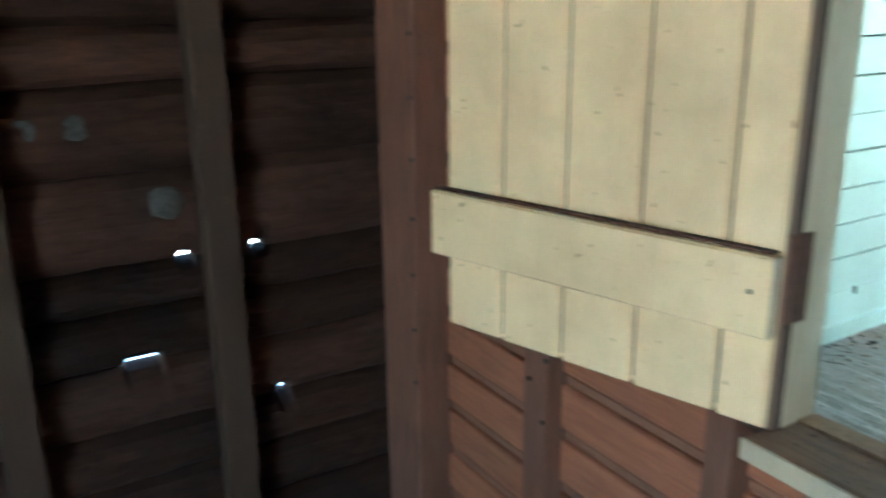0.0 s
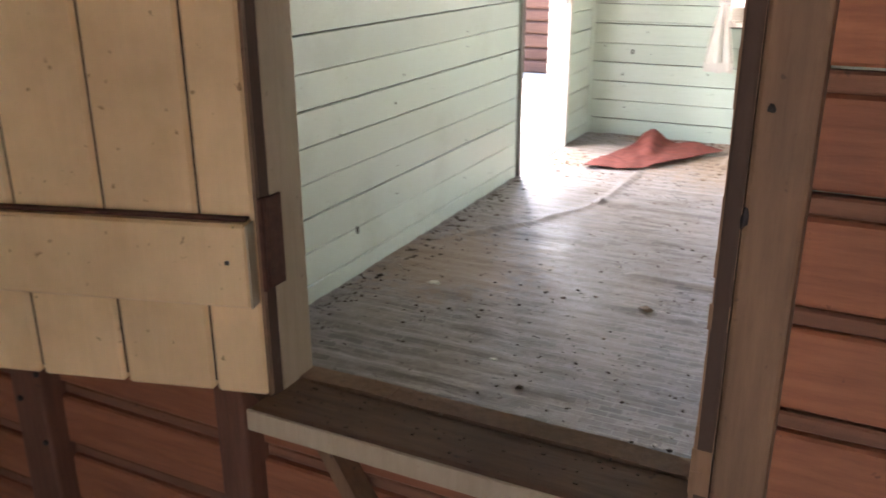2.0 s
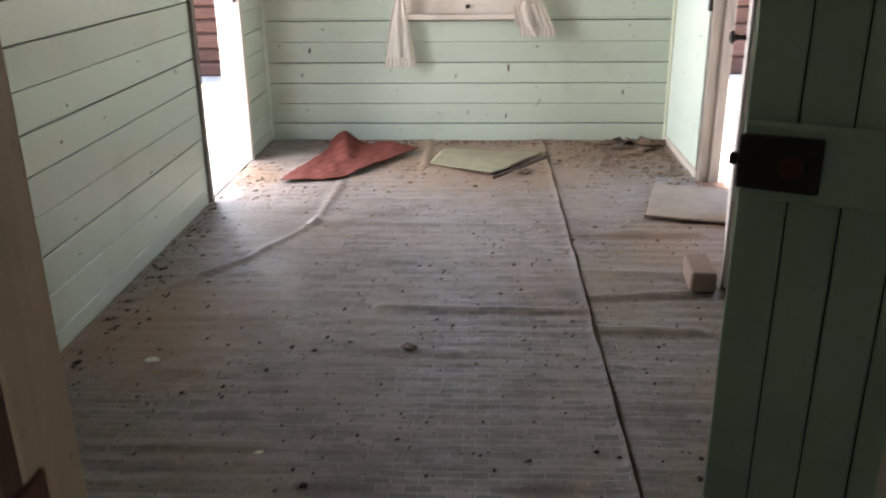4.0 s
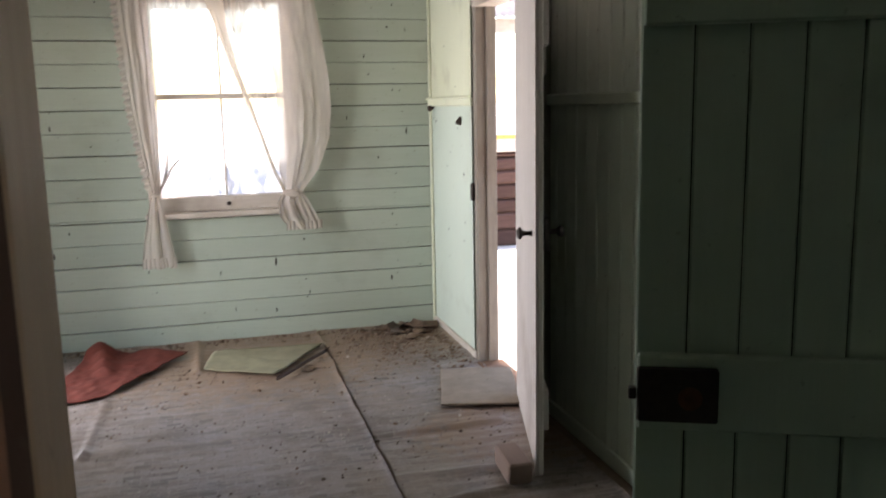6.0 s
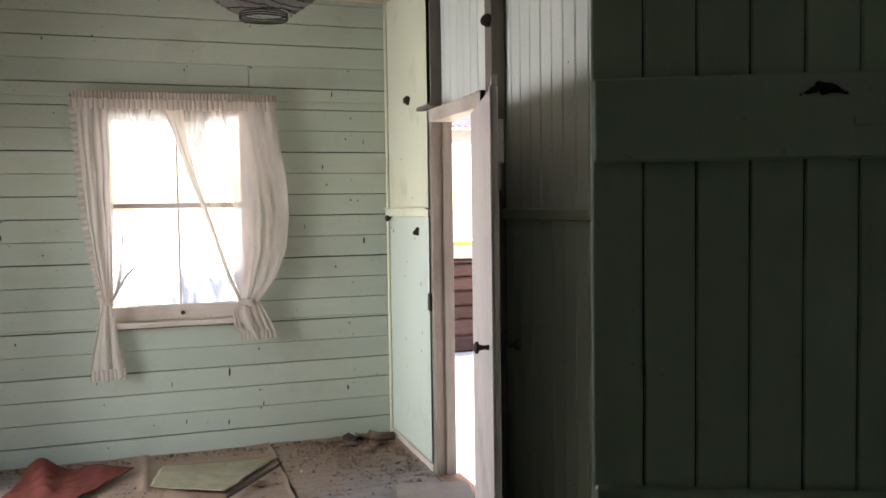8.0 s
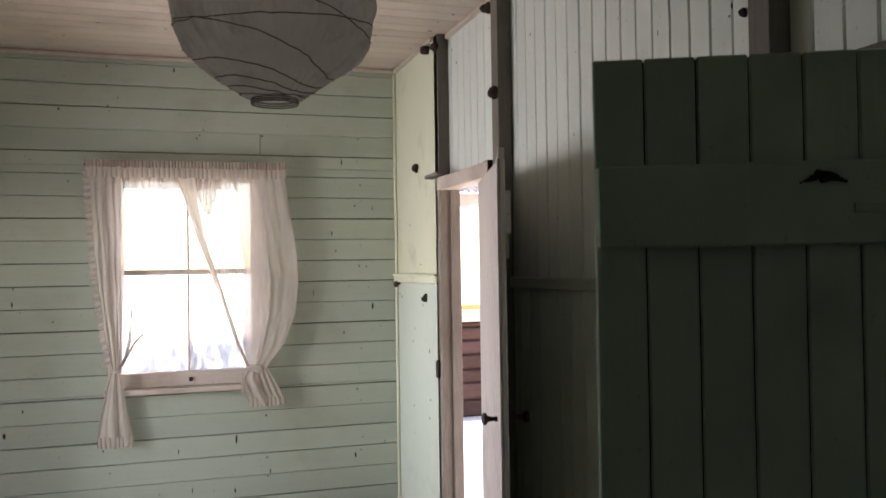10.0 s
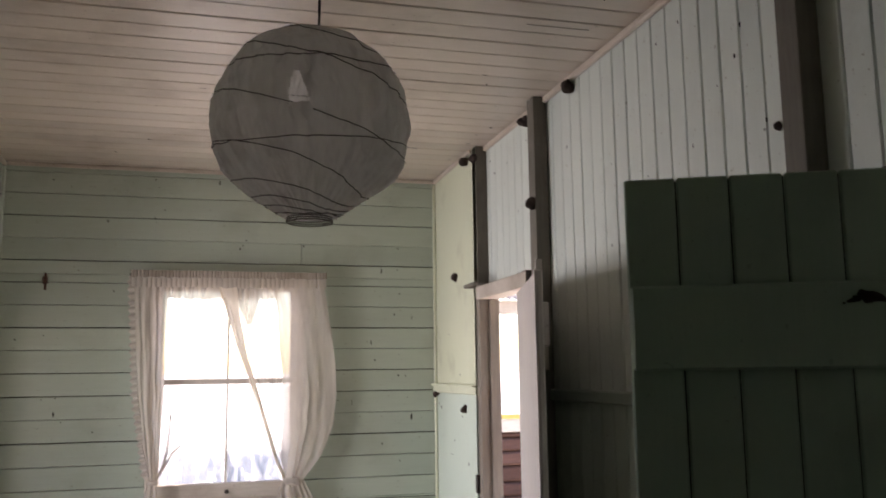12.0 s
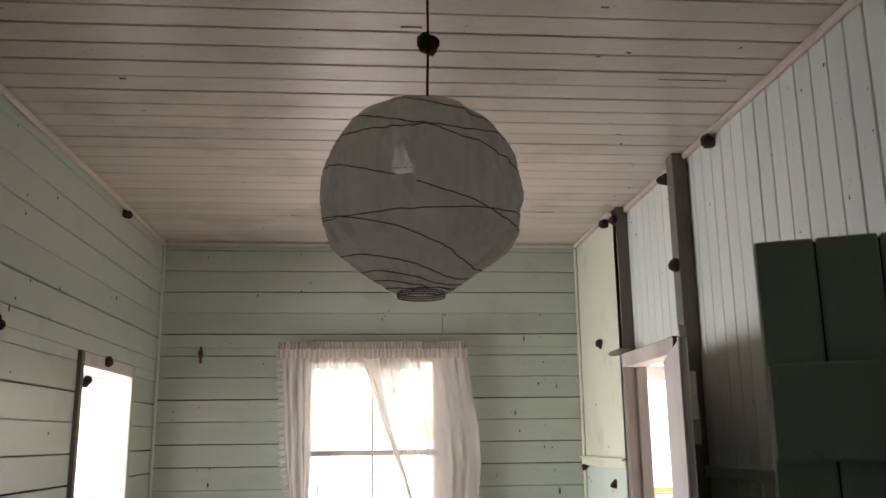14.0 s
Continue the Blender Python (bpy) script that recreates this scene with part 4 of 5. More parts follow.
sheet("vinyl_floor", 0.004, 1.885, NEAR + 0.005, L - 0.004,
      [((1.08, 2.60), (1.885, 2.57), 0.015, 0.020), ((0.62, 3.62), (1.88, 3.57), 0.006, 0.03), ((0.21, 2.79), (0.415, 3.08), 0.016, 0.016), ((0.415, 3.08), (0.645, 3.61), 0.013, 0.012),
       ((0.645, 3.61), (0.66, 4.35), 0.014, 0.016), ((1.125, 4.68), (1.12, 5.34), 0.02, 0.02), ((0.66, 4.0), (1.88, 3.98), 0.008, 0.03), ((1.0, 2.28), (1.4, 2.22), 0.008, 0.03)],
      "dull grey-brown buckled vinyl floor sheet strewn with grit", 1.0, edge=0.012)
sheet("vinyl_floor", 1.90, 2.715, NEAR + 0.005, L - 0.004,
      [((1.90, 3.415), (2.52, 3.45), 0.020, 0.018), ((1.90, 2.69), (2.30, 2.74), 0.018, 0.018), ((1.90, 2.415), (2.25, 2.41), 0.016, 0.018), ((1.90, 2.975), (2.34, 2.95), 0.014, 0.02), ((1.9, 1.35), (2.3, 1.33), 0.03, 0.03)],
      "dull grey-brown buckled vinyl floor sheet lifting at its seam", 2.0, edge=0.012)


def cloth_patch(name, pts, mat, label, category, sub=26, peak=None, thick=0.004, rough=0.006):
    """A thin four-cornered sheet lying on the floor, crumpled, with raised corners."""
    bm = bmesh.new()
    p = [Vector(q) for q in pts]
    grid = []
    for j in range(sub + 1):
        row = []
        for i in range(sub + 1):
            u, v = i / sub, j / sub
            c = p[0].lerp(p[1], u).lerp(p[3].lerp(p[2], u), v)
            c.z += rough * (0.6 + noise.noise(c * 7.0)) + 0.5 * rough * noise.noise(c * 23.0)
            if peak:
                for px, py, ph, pr in peak:
                    d = math.hypot(c.x - px, c.y - py)
                    c.z += ph * math.exp(-(d / pr) ** 2)
            c.x += 0.010 * noise.noise(Vector((c.y * 9, 0, 4)))
            c.y += 0.010 * noise.noise(Vector((c.x * 9, 3, 4)))
            c.z = max(c.z, 0.018)
            row.append(bm.verts.new(c))
        grid.append(row)
    for a, c in zip(grid, grid[1:]):
        for i in range(sub):
            bm.faces.new((a[i], a[i + 1], c[i + 1], c[i])).smooth = True
    ob = obj(name, bm, mat)
    sol = ob.modifiers.new("thickness", "SOLIDIFY")
    sol.thickness, sol.offset = thick, 1
    return tagged(ob, label, category)


RED = wood("faded_red_vinyl", (0.135, 0.036, 0.026), (0.075, 0.022, 0.016), (3, 3, 3), 0.85, (0.10, 0.035, 0.025), 0.55, 0.7, 0.6, 0.2, 0.0, 0.9)
LIME = wood("pale_lime_vinyl", (0.25, 0.235, 0.15), (0.17, 0.15, 0.10), (3, 3, 3), 0.85, (0.20, 0.16, 0.10), 0.52, 0.72, 0.9, 0.2, 0.0, 0.9)
cloth_patch("red_vinyl_piece", ((0.30, 4.30, 0.02), (0.64, 4.36, 0.02), (1.06, 5.04, 0.03), (0.50, 5.24, 0.02)), RED, "torn faded red vinyl piece with a lifted corner on the floor", "floor scrap", sub=60, peak=[(0.55, 5.16, 0.085, 0.085), (0.585, 5.02, 0.07, 0.055), (0.60, 4.90, 0.05, 0.055), (0.615, 4.78, 0.035, 0.045), (0.86, 5.08, 0.03, 0.10)], rough=0.012)
cloth_patch("lime_vinyl_piece", ((1.15, 4.70, 0.02), (1.53, 4.45, 0.02), (1.88, 5.0, 0.02), (1.22, 5.05, 0.02)), LIME, "pale lime vinyl scrap curling at one edge on the floor", "floor scrap", rough=0.008)
bm = bmesh.new()
add_box(bm, -0.288, -0.009, 0.0, 0.288, 0.009, 0.020, bev=0.005)
stick = obj("timber_strip", bm, WASP)
stick.matrix_basis = pose(1.706, 4.570, 0.027, 4, 0, 54.4)
tagged(stick, "thin dark timber strip lying beside the lime scrap", "timber")
PALE = wood("pale_board", (0.27, 0.22, 0.165), (0.19, 0.15, 0.112), (2, 2, 2), 0.9, (0.12, 0.085, 0.06), 0.48, 0.72, 1.0, 0.2, 0.0, 0.8)
bm = boxes((-0.20, -0.29, 0, 0.20, 0.29, 0.012), bev=0.003)
board = obj("pale_board", bm, PALE)
board.matrix_basis = pose(2.555, 3.905, 0.022, 0, 0, -15)
tagged(board, "dusty pale square board lying in the doorway", "board")
bm = boxes((-0.05, -0.11, 0, 0.05, 0.11, 0.085), bev=0.007)
for v in bm.verts:
    v.co += Vector((noise.noise(v.co * 30), noise.noise(v.co * 31 + Vector((4, 0, 0))), 0)) * 0.004
brick = obj("timber_block", bm, wood("block_timber", (0.22, 0.15, 0.12), (0.14, 0.10, 0.08), (10, 1, 10), 0.8))
brick.matrix_basis = pose(2.365, 2.86, 0.012, 0, 0, -4)
tagged(brick, "dusty brown timber block wedging the open door", "block")

# grit and crumbs on the floor
def crumbs(name, n, region, sizes, mat, label, seed):
    rnd = random.Random(seed)
    bm = bmesh.new()
    for _ in range(n):
        x, y = region(rnd)
        s = rnd.uniform(*sizes) * (0.5 + 1.2 * rnd.random() ** 3)
        a = rnd.uniform(0, 6.28)
        ca, sa = math.cos(a), math.sin(a)
        base = [(-1, -0.6, 0), (0.9, -0.7, 0), (1.1, 0.5, 0), (-0.6, 0.8, 0)]
        h = rnd.uniform(0.25, 0.7)
        vs = [bm.verts.new((x + s * (ca * u - sa * v), y + s * (sa * u + ca * v), 0.008)) for u, v, _z in base]
        tp = [bm.verts.new((x + s * 0.7 * (ca * u - sa * v) + s * 0.2, y + s * 0.7 * (sa * u + ca * v), 0.010 + s * h * rnd.uniform(0.6, 1.3))) for u, v, _z in base]
        bm.faces.new(tp)
        for i in range(4):
            bm.faces.new((vs[i], vs[(i + 1) % 4], tp[(i + 1) % 4], tp[i]))
    ob = obj(name, bm, mat)
    return tagged(ob, label, "debris", "", "stuff")


GRIT = plain("dark_grit", (0.10, 0.07, 0.05), 0.9, 0, 0.6, 40.0)
FLAKE = plain("pale_flakes", (0.50, 0.45, 0.38), 0.8, 0, 0.4, 40.0)
CHIP = plain("bark_chips", (0.20, 0.13, 0.085), 0.9, 0, 0.6, 40.0)
crumbs("floor_grit", 2600, lambda r: (r.uniform(0.05, 2.65), r.uniform(0.3, 5.25)), (0.0015, 0.005), GRIT, "scattered dark grit and droppings on the floor", 5)
crumbs("dropped_clods", 300, lambda r: (r.uniform(0.1, 2.65), r.uniform(0.5, 5.2)), (0.003, 0.008), GRIT, "small dark clods and droppings lying on the vinyl", 31)
crumbs("paint_flakes", 420, lambda r: (r.uniform(0.05, 2.65), r.uniform(0.5, 5.25)), (0.002, 0.007), FLAKE, "scattered pale paint flakes on the floor", 6)
crumbs("floor_litter", 900, lambda r: (r.uniform(0.1, 2.65), 5.3 - abs(r.gauss(0, 1.1))), (0.002, 0.008), CHIP, "brown bark and leaf crumbs strewn over the floor", 12)
crumbs("corner_litter", 1700, lambda r: (2.68 - abs(r.gauss(0, 0.36)), 5.3 - abs(r.gauss(0, 0.42))), (0.003, 0.011), CHIP, "brown litter heaped in the far corner", 7)
crumbs("doorway_litter", 250, lambda r: (abs(r.gauss(0.05, 0.3)) + 0.02, r.gauss(4.35, 0.3)), (0.003, 0.009), CHIP, "dry leaf litter blown in at the side doorway", 8)
crumbs("wall_foot_litter", 260, lambda r: (r.uniform(0.1, 2.6), 5.335 - abs(r.gauss(0, 0.04))), (0.004, 0.012), CHIP, "brown litter along the foot of the far wall", 9)

crumbs("wall_foot_litter", 320, lambda r: (0.02 + abs(r.gauss(0, 0.07)), r.uniform(0.9, 3.9)), (0.003, 0.010), GRIT, "dark litter along the foot of the side wall", 10)


def curl(x, y, rz, length, radius, span, mat, label):
    bm = bmesh.new()
    n = 14
    a, b = [], []
    for i in range(n + 1):
        t = -span / 2 + span * i / n
        px, pz = radius * math.sin(t), radius * (1 - math.cos(t))
        wob = 0.012 * noise.noise(Vector((i * 0.6, x * 9, y)))
        a.append(bm.verts.new((px, -length / 2 + wob, pz)))
        b.append(bm.verts.new((px, length / 2 - wob, pz * 0.8)))
    for i in range(n):
        bm.faces.new((a[i], a[i + 1], b[i + 1], b[i])).smooth = True
    ob = obj("vinyl_scrap", bm, mat)
    ob.modifiers.new("thickness", "SOLIDIFY").thickness = 0.003
    ob.matrix_basis = pose(x, y, 0.016, 0, 0, rz)
    return tagged(ob, label, "floor scrap", "curled scraps")


for x, y, rz, ln, rad, sp, mat in ((2.52, 5.26, 20, 0.14, 0.06, 2.4, CHIP), (2.42, 5.27, -35, 0.12, 0.055, 2.3, GRIT), (2.60, 5.20, 70, 0.16, 0.07, 2.0, CHIP), (2.36, 5.12, 40, 0.09, 0.05, 1.8, GRIT), (2.55, 5.10, -60, 0.10, 0.05, 1.7, CHIP), (2.30, 5.27, 10, 0.12, 0.05, 1.6, CHIP), (2.20, 5.22, -20, 0.09, 0.06, 1.4, CHIP),
                                   (1.72, 4.55, 35, 0.10, 0.08, 1.0, CHIP), (1.224, 2.249, 50, 0.05, 0.035, 1.0, CHIP), (2.45, 4.98, 60, 0.07, 0.08, 1.1, CHIP)):
    curl(x, y, rz, ln, rad, sp, mat, "small curled brown scrap of old vinyl on the floor")
for x, y, s in ((0.352, 2.137, 0.022), (0.856, 1.599, 0.011)):
    bm = bmesh.new()
    blob(bm, (0, 0, 0), s, (1.3, 0.8, 0.25), rough=0.6)
    ob = obj("paper_scrap", bm, plain("white_paper", (0.75, 0.72, 0.62), 0.8) if "white_paper" not in bpy.data.materials else bpy.data.materials["white_paper"])
    ob.location = (x, y, 0.014)
    tagged(ob, "small torn white paper scrap on the floor", "scrap", "paper scraps")

rs = random.Random(21)
bm = bmesh.new()
for _ in range(80):
    blob_x, blob_y, s = rs.uniform(1.18, 1.76), rs.uniform(-0.015, 0.075), rs.uniform(0.0008, 0.0028)
    add_box(bm, blob_x, blob_y, HZ0 + 0.0002, blob_x + s * rs.uniform(0.8, 2.5), blob_y + s * 1.2, HZ0 + 0.0004 + s * 0.7)
tagged(obj("sill_grit", bm, CHIP), "dark grit and droppings on the hatch sill", "debris", "", "stuff")

# ---- hooks and mud nests on the walls ----
def nest(x, y, z, r, sq=(1, 1, 1), n=3):
    bm = bmesh.new()
    for _ in range(n):
        blob(bm, (random.uniform(-r, r) * 0.5, random.uniform(-r, r) * 0.5, random.uniform(-r, r) * 0.5), r * 0.75, sq)
    ob = obj("mud_nest", bm, WASP)
    ob.location = (x, y, z)
    return tagged(ob, "small dark mud-wasp nest stuck to the boards", "nest", "mud nests")


for q in ((W - 0.01, 4.858, 2.206, 0.028), (W - 0.01, 4.689, 1.398, 0.022), (XR - 0.03, 3.077 + 0.1, 2.878, 0.035), (XR - 0.03, 3.72, 2.878, 0.03), (W - 0.012, 4.596, 2.875, 0.035),
          (XR - 0.006, 1.78, 2.29, 0.015), (W - 0.008, 3.50, 2.40, 0.035), (W - 0.005, 4.43, 2.85, 0.03), (0.02, 4.457, 2.878, 0.03), (0.008, 3.03, 2.089, 0.028),
          (0.018, 4.312, 2.045, 0.032), (0.02, 4.01, 1.94, 0.03), (0.02, 5.32, 1.30, 0.022), (W - 0.03, 5.3, 1.47, 0.022)):
    nest(*q)
bm = boxes((-0.007, -0.012, -0.05, 0.007, -0.001, 0.055), (-0.013, -0.03, -0.012, 0.013, -0.001, 0.03), bev=0.003)
hk = obj("wall_hook", bm, RUST)
hk.location = (0.273, L, 2.19)
tagged(hk, "rusted iron hook screwed to the far wall", "hook")

# ---- beyond the doorways ----
far = setting(empty("backdrop_yard"), "low slab wall and iron-roofed verandah beyond the doors", "outbuilding")
r2 = random.Random(4)
for x0, x1 in ((-4.0, 0.4), (3.0, 7.5)):
    z = -0.06
    while z < 0.92:
        h = r2.uniform(0.13, 0.2)
        piece("slab", far, SLAB_X, x0, 8.5, z + 0.006, x1, 8.58, min(z + h, 0.97) - 0.006, 0.02, 0.012)
        z += h
    part("backing", boxes((x0, 8.585, -0.06, x1, 8.61, 0.97)), SLAB_X, far, "dark boards behind the slabs")
    for px in np.arange(x0 + 0.3, x1, 1.4):
        part("post", boxes((px, 8.40, -0.06, px + 0.11, 8.49, 2.35), bev=0.008), FRAME, far)
    part("rail", boxes((x0, 8.47, 0.975, x1, 8.60, 1.10), bev=0.006), FRAME_H, far, "pale painted rail")
    part("band", boxes((x0, 8.455, 1.11, x1, 8.469, 1.16)), plain("ochre_paint", (0.62, 0.42, 0.10), 0.6) if "ochre_paint" not in bpy.data.materials else bpy.data.materials["ochre_paint"], far, "ochre strip on the rail")
    part("beam", boxes((x0, 8.42, 2.22, x1, 8.56, 2.36), bev=0.006), FRAME_H, far)
    bm = bmesh.new()
    cols = int((x1 - x0) / 0.02)
    rows_ = []
    for yy, zz in ((8.25, 2.37), (11.0, 3.1)):
        rows_.append([bm.verts.new((x0 + 0.02 * i, yy, zz + 0.012 * math.sin(i * 0.02 * 2 * math.pi / 0.076))) for i in range(cols)])
    for i in range(cols - 1):
        bm.faces.new((rows_[0][i], rows_[0][i + 1], rows_[1][i + 1], rows_[1][i])).smooth = True
    rf = part("iron_roof", bm, IRONROOF, far, "grey corrugated iron roof")
    rf.modifiers.new("thickness", "SOLIDIFY").thickness = 0.003

# ---- boards of the linings ----
def bands(start, top, breaks, pitch=PITCH):
    """Rows of boards from the floor up, split where an opening's edge crosses one."""
    edges = [0.0]
    z = start
    while z < top:
        if z > 0.01:
            edges.append(z)
        z += pitch
    edges.append(top)
    for q in breaks:
        if min(abs(q - e) for e in edges) > 0.012:
            edges.append(q)
    edges.sort()
    return list(zip(edges, edges[1:]))


def has_joint(z, start, pitch=PITCH):
    return 0.0008 + 0.0024 * abs(math.sin(z * 37.0 + start * 50.0)) ** 2 if abs((z - start) / pitch - round((z - start) / pitch)) < 0.02 else 0.0002


hole = (WX0 - 0.046, WX1 + 0.046, WZ0 - 0.10, WZ1 + 0.05)
for a, c in bands(0.126, H, hole[2:], 0.1374):
    for s0, s1 in cuts(a, c, 0.0, W, [hole] + ([(1.8110, 1.8142, 2.2, 2.55)] if a < 2.39 < c else [])):
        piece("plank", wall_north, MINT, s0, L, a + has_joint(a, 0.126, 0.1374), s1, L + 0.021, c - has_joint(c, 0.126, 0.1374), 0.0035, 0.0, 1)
hole = (LD0 - 0.046, LD1 + 0.051, -1, LDZ + 0.071)
for a, c in bands(0.08, H, hole[3:]):
    for s0, s1 in cuts(a, c, NEAR, L - 0.001, [hole]):
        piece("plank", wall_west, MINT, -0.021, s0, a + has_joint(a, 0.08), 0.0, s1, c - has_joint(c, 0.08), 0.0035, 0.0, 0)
y = 0.137
while y < 4.47:
    a, c = y, min(y + 0.106, 4.47)
    for s0, s1 in cuts(a, c, 0.0, H, [(-1, GDZ, GD0, GD1), (-1, RDZ + 0.076, RD0 - 0.05, RD1 + 0.05)]):
        # boards above the dado take the paler mint that imitates light there
        for b0, b1, paint in ((s0, min(s1, 1.5), MINT_V), (max(s0, 1.5), s1, MINT_V_LIT)):
            if b1 - b0 > 0.01:
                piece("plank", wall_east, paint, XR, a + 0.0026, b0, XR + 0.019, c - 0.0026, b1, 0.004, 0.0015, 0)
    y += 0.106
# lined corner panel
part("panel", boxes((W, 4.424, 1.50, W + 0.02, L - 0.001, H), bev=0.002), YELLOW, wall_east, "pale yellow painted panel")
part("panel", boxes((W + 0.0, 4.424, 0.0, W + 0.02, L - 0.001, 1.498), bev=0.002), MINT_V, wall_east, "mint painted panel below the dado rail")
# bare backs of the hatch wall's boards
z = -0.008
while z < 2.75:
    a, c = max(z, 0.0), min(z + 0.1265, 2.75)
    for s0, s1 in cuts(a, c, 0.07, 3.2, [(HX0 - 0.02, HX1 + 0.02, HZ0, HZ1 + 0.05)]):
        piece("plank", wall_south, REDWOOD, s0, 0.072, a + 0.002, s1, 0.098, max(c - 0.026, a + 0.004), 0.004, 0.003, 1)
        if c - a > 0.05:
            piece("tongue", wall_south, GREYED, s0, 0.080, c - 0.0255, s1, 0.0985, c - 0.004, 0.003, 0.001, 1)
    z += 0.1265


# rough slabs of the dark room, bowed and split, with chinks between
def rough_slab(z0, z1, y0, y1, seed):
    bm = bmesh.new()
    n, m = 230, 9
    rows_ = []
    for i in range(n + 1):
        yy = y0 + (y1 - y0) * i / n
        lo = z0 + 0.012 * noise.noise(Vector((yy * 2.2, seed, 0))) + 0.004 * noise.noise(Vector((yy * 14, seed, 2)))
        hi = z1 + 0.012 * noise.noise(Vector((yy * 2.2, seed + 1.0, 0))) + 0.004 * noise.noise(Vector((yy * 14, seed, 7)))
        for cy, cz, half in ((-0.300, 0.42, 0.018), (-0.338, 0.803, 0.020), (-0.505, 0.803, 0.024), (-0.62, 0.575, 0.09)):
            if abs(yy - cy) < half * 1.7:
                g = (0.0118 if half < 0.05 else 0.0085) * math.exp(-((yy - cy) / half) ** 4)
                if abs(z0 - cz) < 0.02:
                    lo = cz + g * (0.85 if half < 0.019 else 0.62) if g > 0.008 else lo
                if abs(z1 - cz) < 0.02:
                    hi = cz - g * 0.1 if g > 0.008 else hi
        ring = []
        for k in range(m):
            t = math.pi * k / (m - 1)
            bulge = (0.045 + 0.02 * noise.noise(Vector((yy * 1.1, seed, 8)))) * max(0.0, math.sin(t)) ** 0.6 + (0.010 * noise.noise(Vector((yy * 5, k * 0.7, seed))) + 0.006 * noise.noise(Vector((yy * 22, k * 1.9, seed)))) * math.sin(t)
            ring.append(bm.verts.new((0.02 + bulge, yy, hi - 0.013 + (lo - hi + 0.026) * k / (m - 1))))
        ring.append(bm.verts.new((-0.015, yy, lo)))
        ring.append(bm.verts.new((-0.015, yy, hi)))
        rows_.append(ring)
    q = m + 2
    for a, c in zip(rows_, rows_[1:]):
        for k in range(q):
            bm.faces.new((a[k], a[(k + 1) % q], c[(k + 1) % q], c[k]))
    bm.faces.new(rows_[0])
    bm.faces.new(list(reversed(rows_[-1])))
    bmesh.ops.recalc_face_normals(bm, faces=bm.faces[:])
    return bm


zs = [0.0, 0.15, 0.29, 0.42, 0.575, 0.70, 0.803, 1.01, 1.195, 1.31, 1.46, 1.62, 1.78, 1.95, 2.12, 2.30, 2.50, 2.75]
for k in range(len(zs) - 1):
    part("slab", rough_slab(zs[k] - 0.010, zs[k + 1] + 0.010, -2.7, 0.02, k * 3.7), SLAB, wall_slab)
for y0 in (-0.478, -0.925, -1.55, -2.2):
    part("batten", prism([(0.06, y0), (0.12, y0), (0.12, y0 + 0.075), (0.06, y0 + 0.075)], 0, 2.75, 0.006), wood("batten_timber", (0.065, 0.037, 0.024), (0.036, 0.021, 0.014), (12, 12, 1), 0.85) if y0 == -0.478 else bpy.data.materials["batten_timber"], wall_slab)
for yy, zz, r in ((-0.79, 1.118, 0.026), (-0.70, 1.115, 0.028), (-0.54, 0.944, 0.04)):
    bm = bmesh.new()
    blob(bm, (0.062, yy, zz), r, (0.25, 0.9, 1.0), rough=0.3)
    part("lichen_patch", bm, plain("pale_lichen", (0.085, 0.07, 0.058), 0.95, 0, 0.6, 90.0, 0.6) if "pale_lichen" not in bpy.data.materials else bpy.data.materials["pale_lichen"], wall_slab, "pale round lichen patch")

# nail heads on the painted boards and the bare studs
r3 = random.Random(11)
bm = bmesh.new()
for k in range(21):
    for xx in (0.28, 0.9, 1.82, 2.45):
        z = 0.126 + 0.1374 * k - 0.03
        if r3.random() < 0.55:
            blob(bm, (xx + r3.uniform(-0.02, 0.02), L - 0.001, z + r3.uniform(-0.02, 0.02)), r3.uniform(0.003, 0.006), (1, 0.5, 1.2))
for yy, zz, sx, sz in ((0.308, 0.62, 0.008, 0.018), (0.246, 0.456, 0.006, 0.014), (1.645, 0.5, 0.006, 0.03), (2.545, 1.326, 0.006, 0.022), (0.25, 0.54, 0.006, 0.006), (2.3, 1.7, 0.005, 0.006)):
    blob(bm, (yy, L - 0.001, zz), 1.0, (sx, 0.004, sz))
for k in range(70):
    xx, zz = r3.uniform(0.06, 2.66), r3.uniform(0.1, 2.85)
    if not (0.72 < xx < 2.0 and 0.5 < zz < 2.3):
        blob(bm, (xx, L - 0.0008, zz), 1.0, (r3.uniform(0.002, 0.005), 0.002, r3.choice((0.003, 0.005, 0.009, 0.016))), rough=0.6)
part("nail_heads", bm, IRON, wall_north, "dark nail heads and marks")["kind"] = "stuff"
bm = bmesh.new()
blob(bm, (0.0, 2.10, 0.206), 1.0, (0.004, 0.012, 0.02))
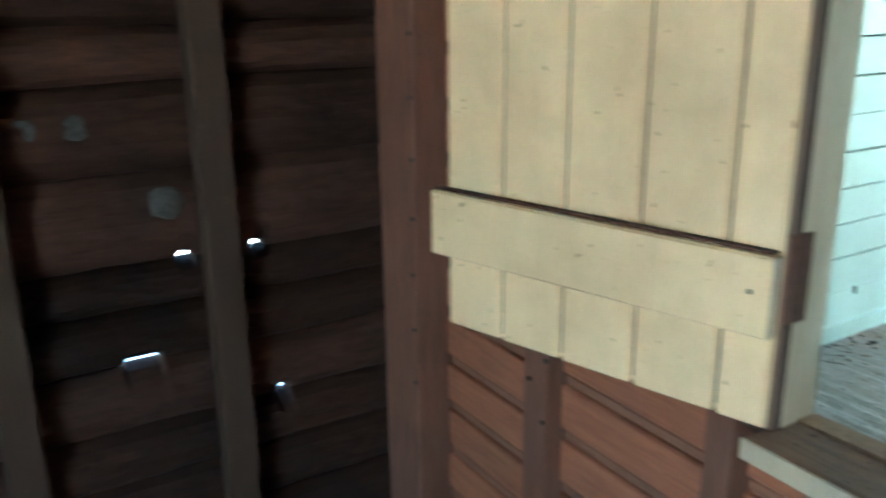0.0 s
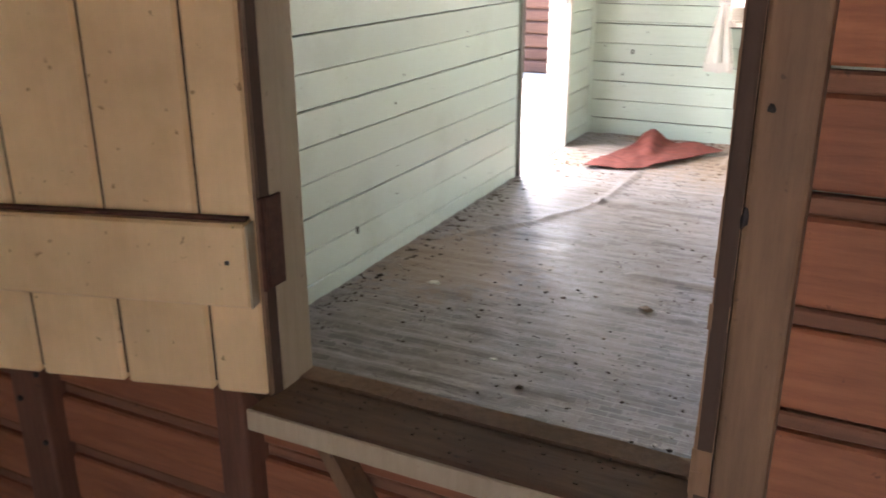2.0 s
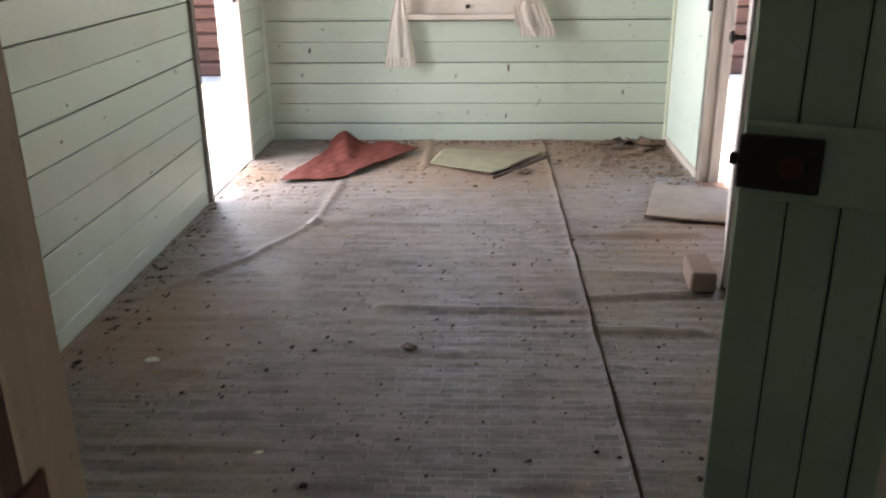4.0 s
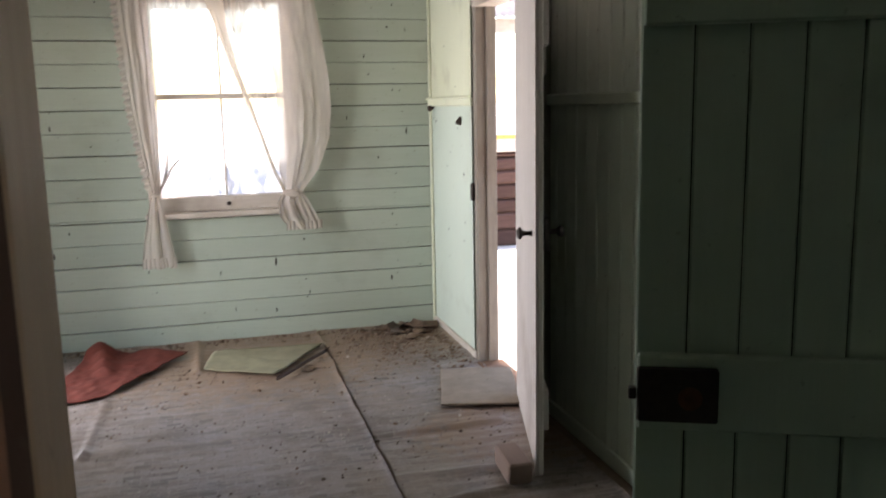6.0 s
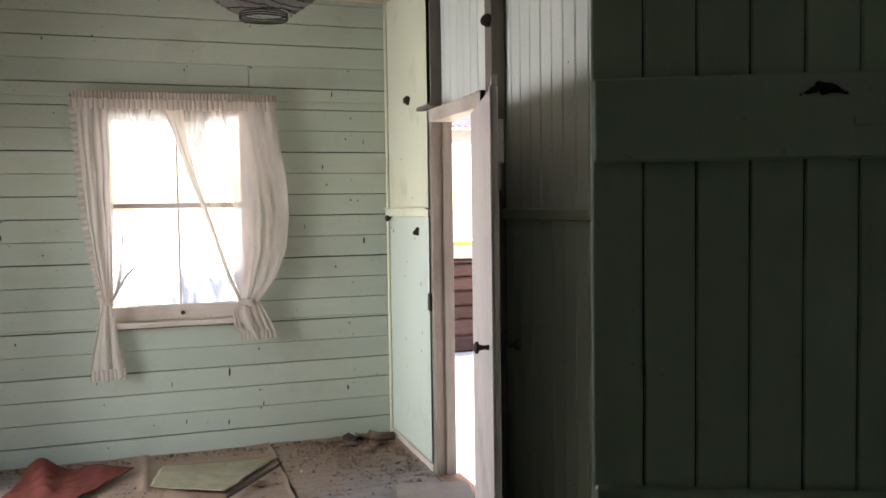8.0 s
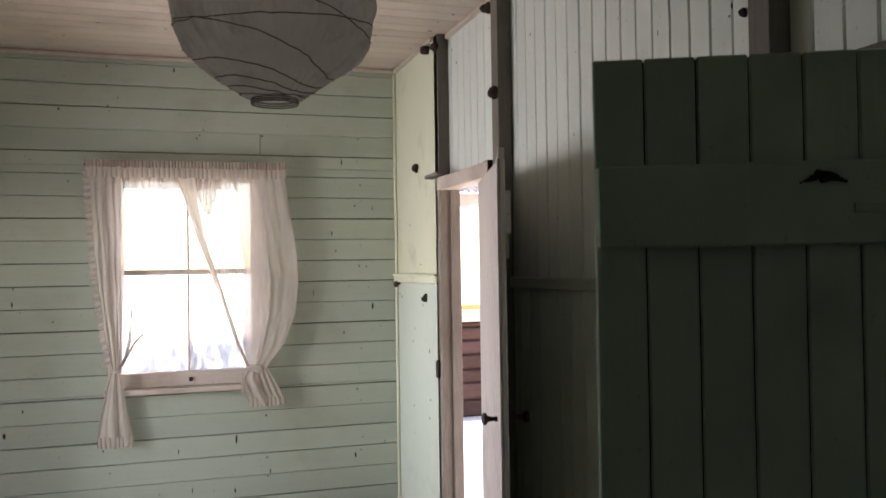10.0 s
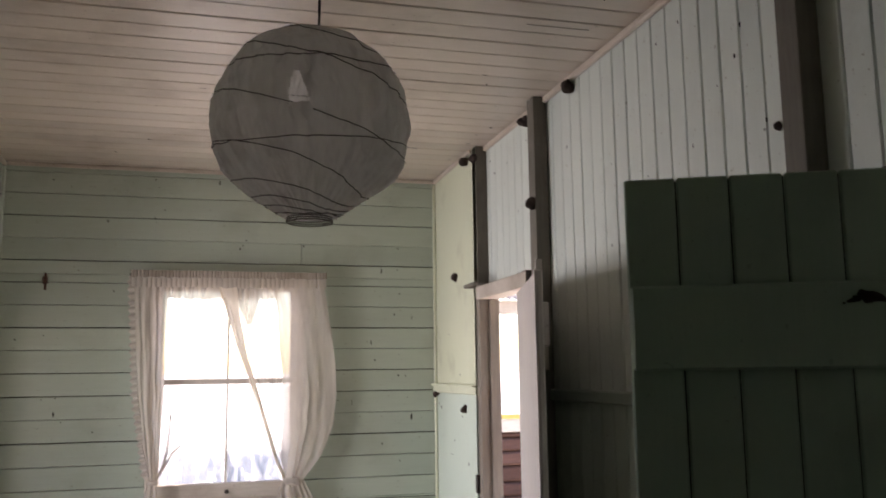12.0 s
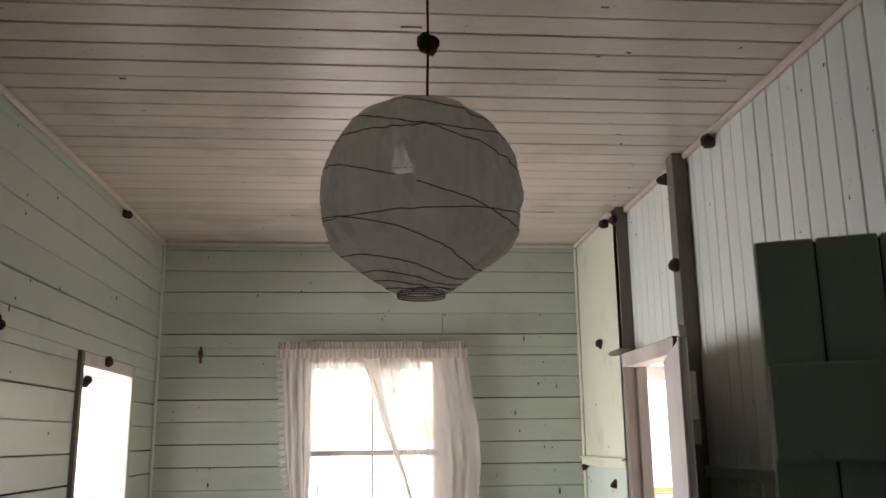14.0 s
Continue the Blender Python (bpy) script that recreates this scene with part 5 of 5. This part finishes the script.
for k in range(20):
    for yy in (1.2, 2.45, 3.2):
        if r3.random() < 0.5:
            blob(bm, (0.0, yy + r3.uniform(-0.02, 0.02), 0.08 + PITCH * k + r3.uniform(0.02, 0.1)), r3.uniform(0.003, 0.006), (0.5, 1, 1.2))
for k in range(60):
    yy, zz = r3.uniform(0.5, 5.3), r3.uniform(0.1, 2.85)
    if not (LD0 - 0.1 < yy < LD1 + 0.1 and zz < LDZ + 0.1):
        blob(bm, (0.0008, yy, zz), 1.0, (0.002, r3.uniform(0.002, 0.005), r3.choice((0.003, 0.004, 0.007, 0.012))), rough=0.6)
part("nail_heads", bm, IRON, wall_west, "dark nail heads and marks")["kind"] = "stuff"
bm = bmesh.new()
for k in range(22):
    yy, zz = r3.uniform(1.7, 3.45) if k % 3 else r3.uniform(3.6, 4.4), r3.uniform(2.1, 2.85)
    blob(bm, (XR - 0.0008, yy, zz), 1.0, (0.002, r3.uniform(0.002, 0.004), r3.choice((0.003, 0.005, 0.008))), rough=0.6)
for k in range(12):
    blob(bm, (W - 0.0008, r3.uniform(4.5, 5.33), r3.uniform(0.3, 2.85)), 1.0, (0.002, r3.uniform(0.003, 0.006), r3.choice((0.004, 0.007, 0.012))), rough=0.6)
part("nail_heads", bm, IRON, wall_east, "dark nail heads and flaked spots")["kind"] = "stuff"
bm = bmesh.new()
for xx, zz in ((0.195, 0.58), (0.195, 0.72), (0.195, 0.86), (0.195, 1.0), (0.195, 1.14), (0.195, 1.28), (0.195, 0.44), (0.645, 0.52), (0.645, 0.66), (0.59, 0.6)):
    blob(bm, (xx + r3.uniform(-0.005, 0.005), -0.018 if xx < 0.3 else 0.028, zz), 1.0, (0.006, 0.004, 0.006))
blob(bm, (1.802, 0.021, 1.222), 1.0, (0.0035, 0.002, 0.005), rough=0.6)
blob(bm, (1.789, 0.021, 1.11), 1.0, (0.004, 0.002, 0.011), rough=0.6)
blob(bm, (1.80, 0.021, 1.34), 1.0, (0.0035, 0.002, 0.006), rough=0.6)
part("nail_heads", bm, IRON, studs, "rusty nail heads and knots")["kind"] = "stuff"
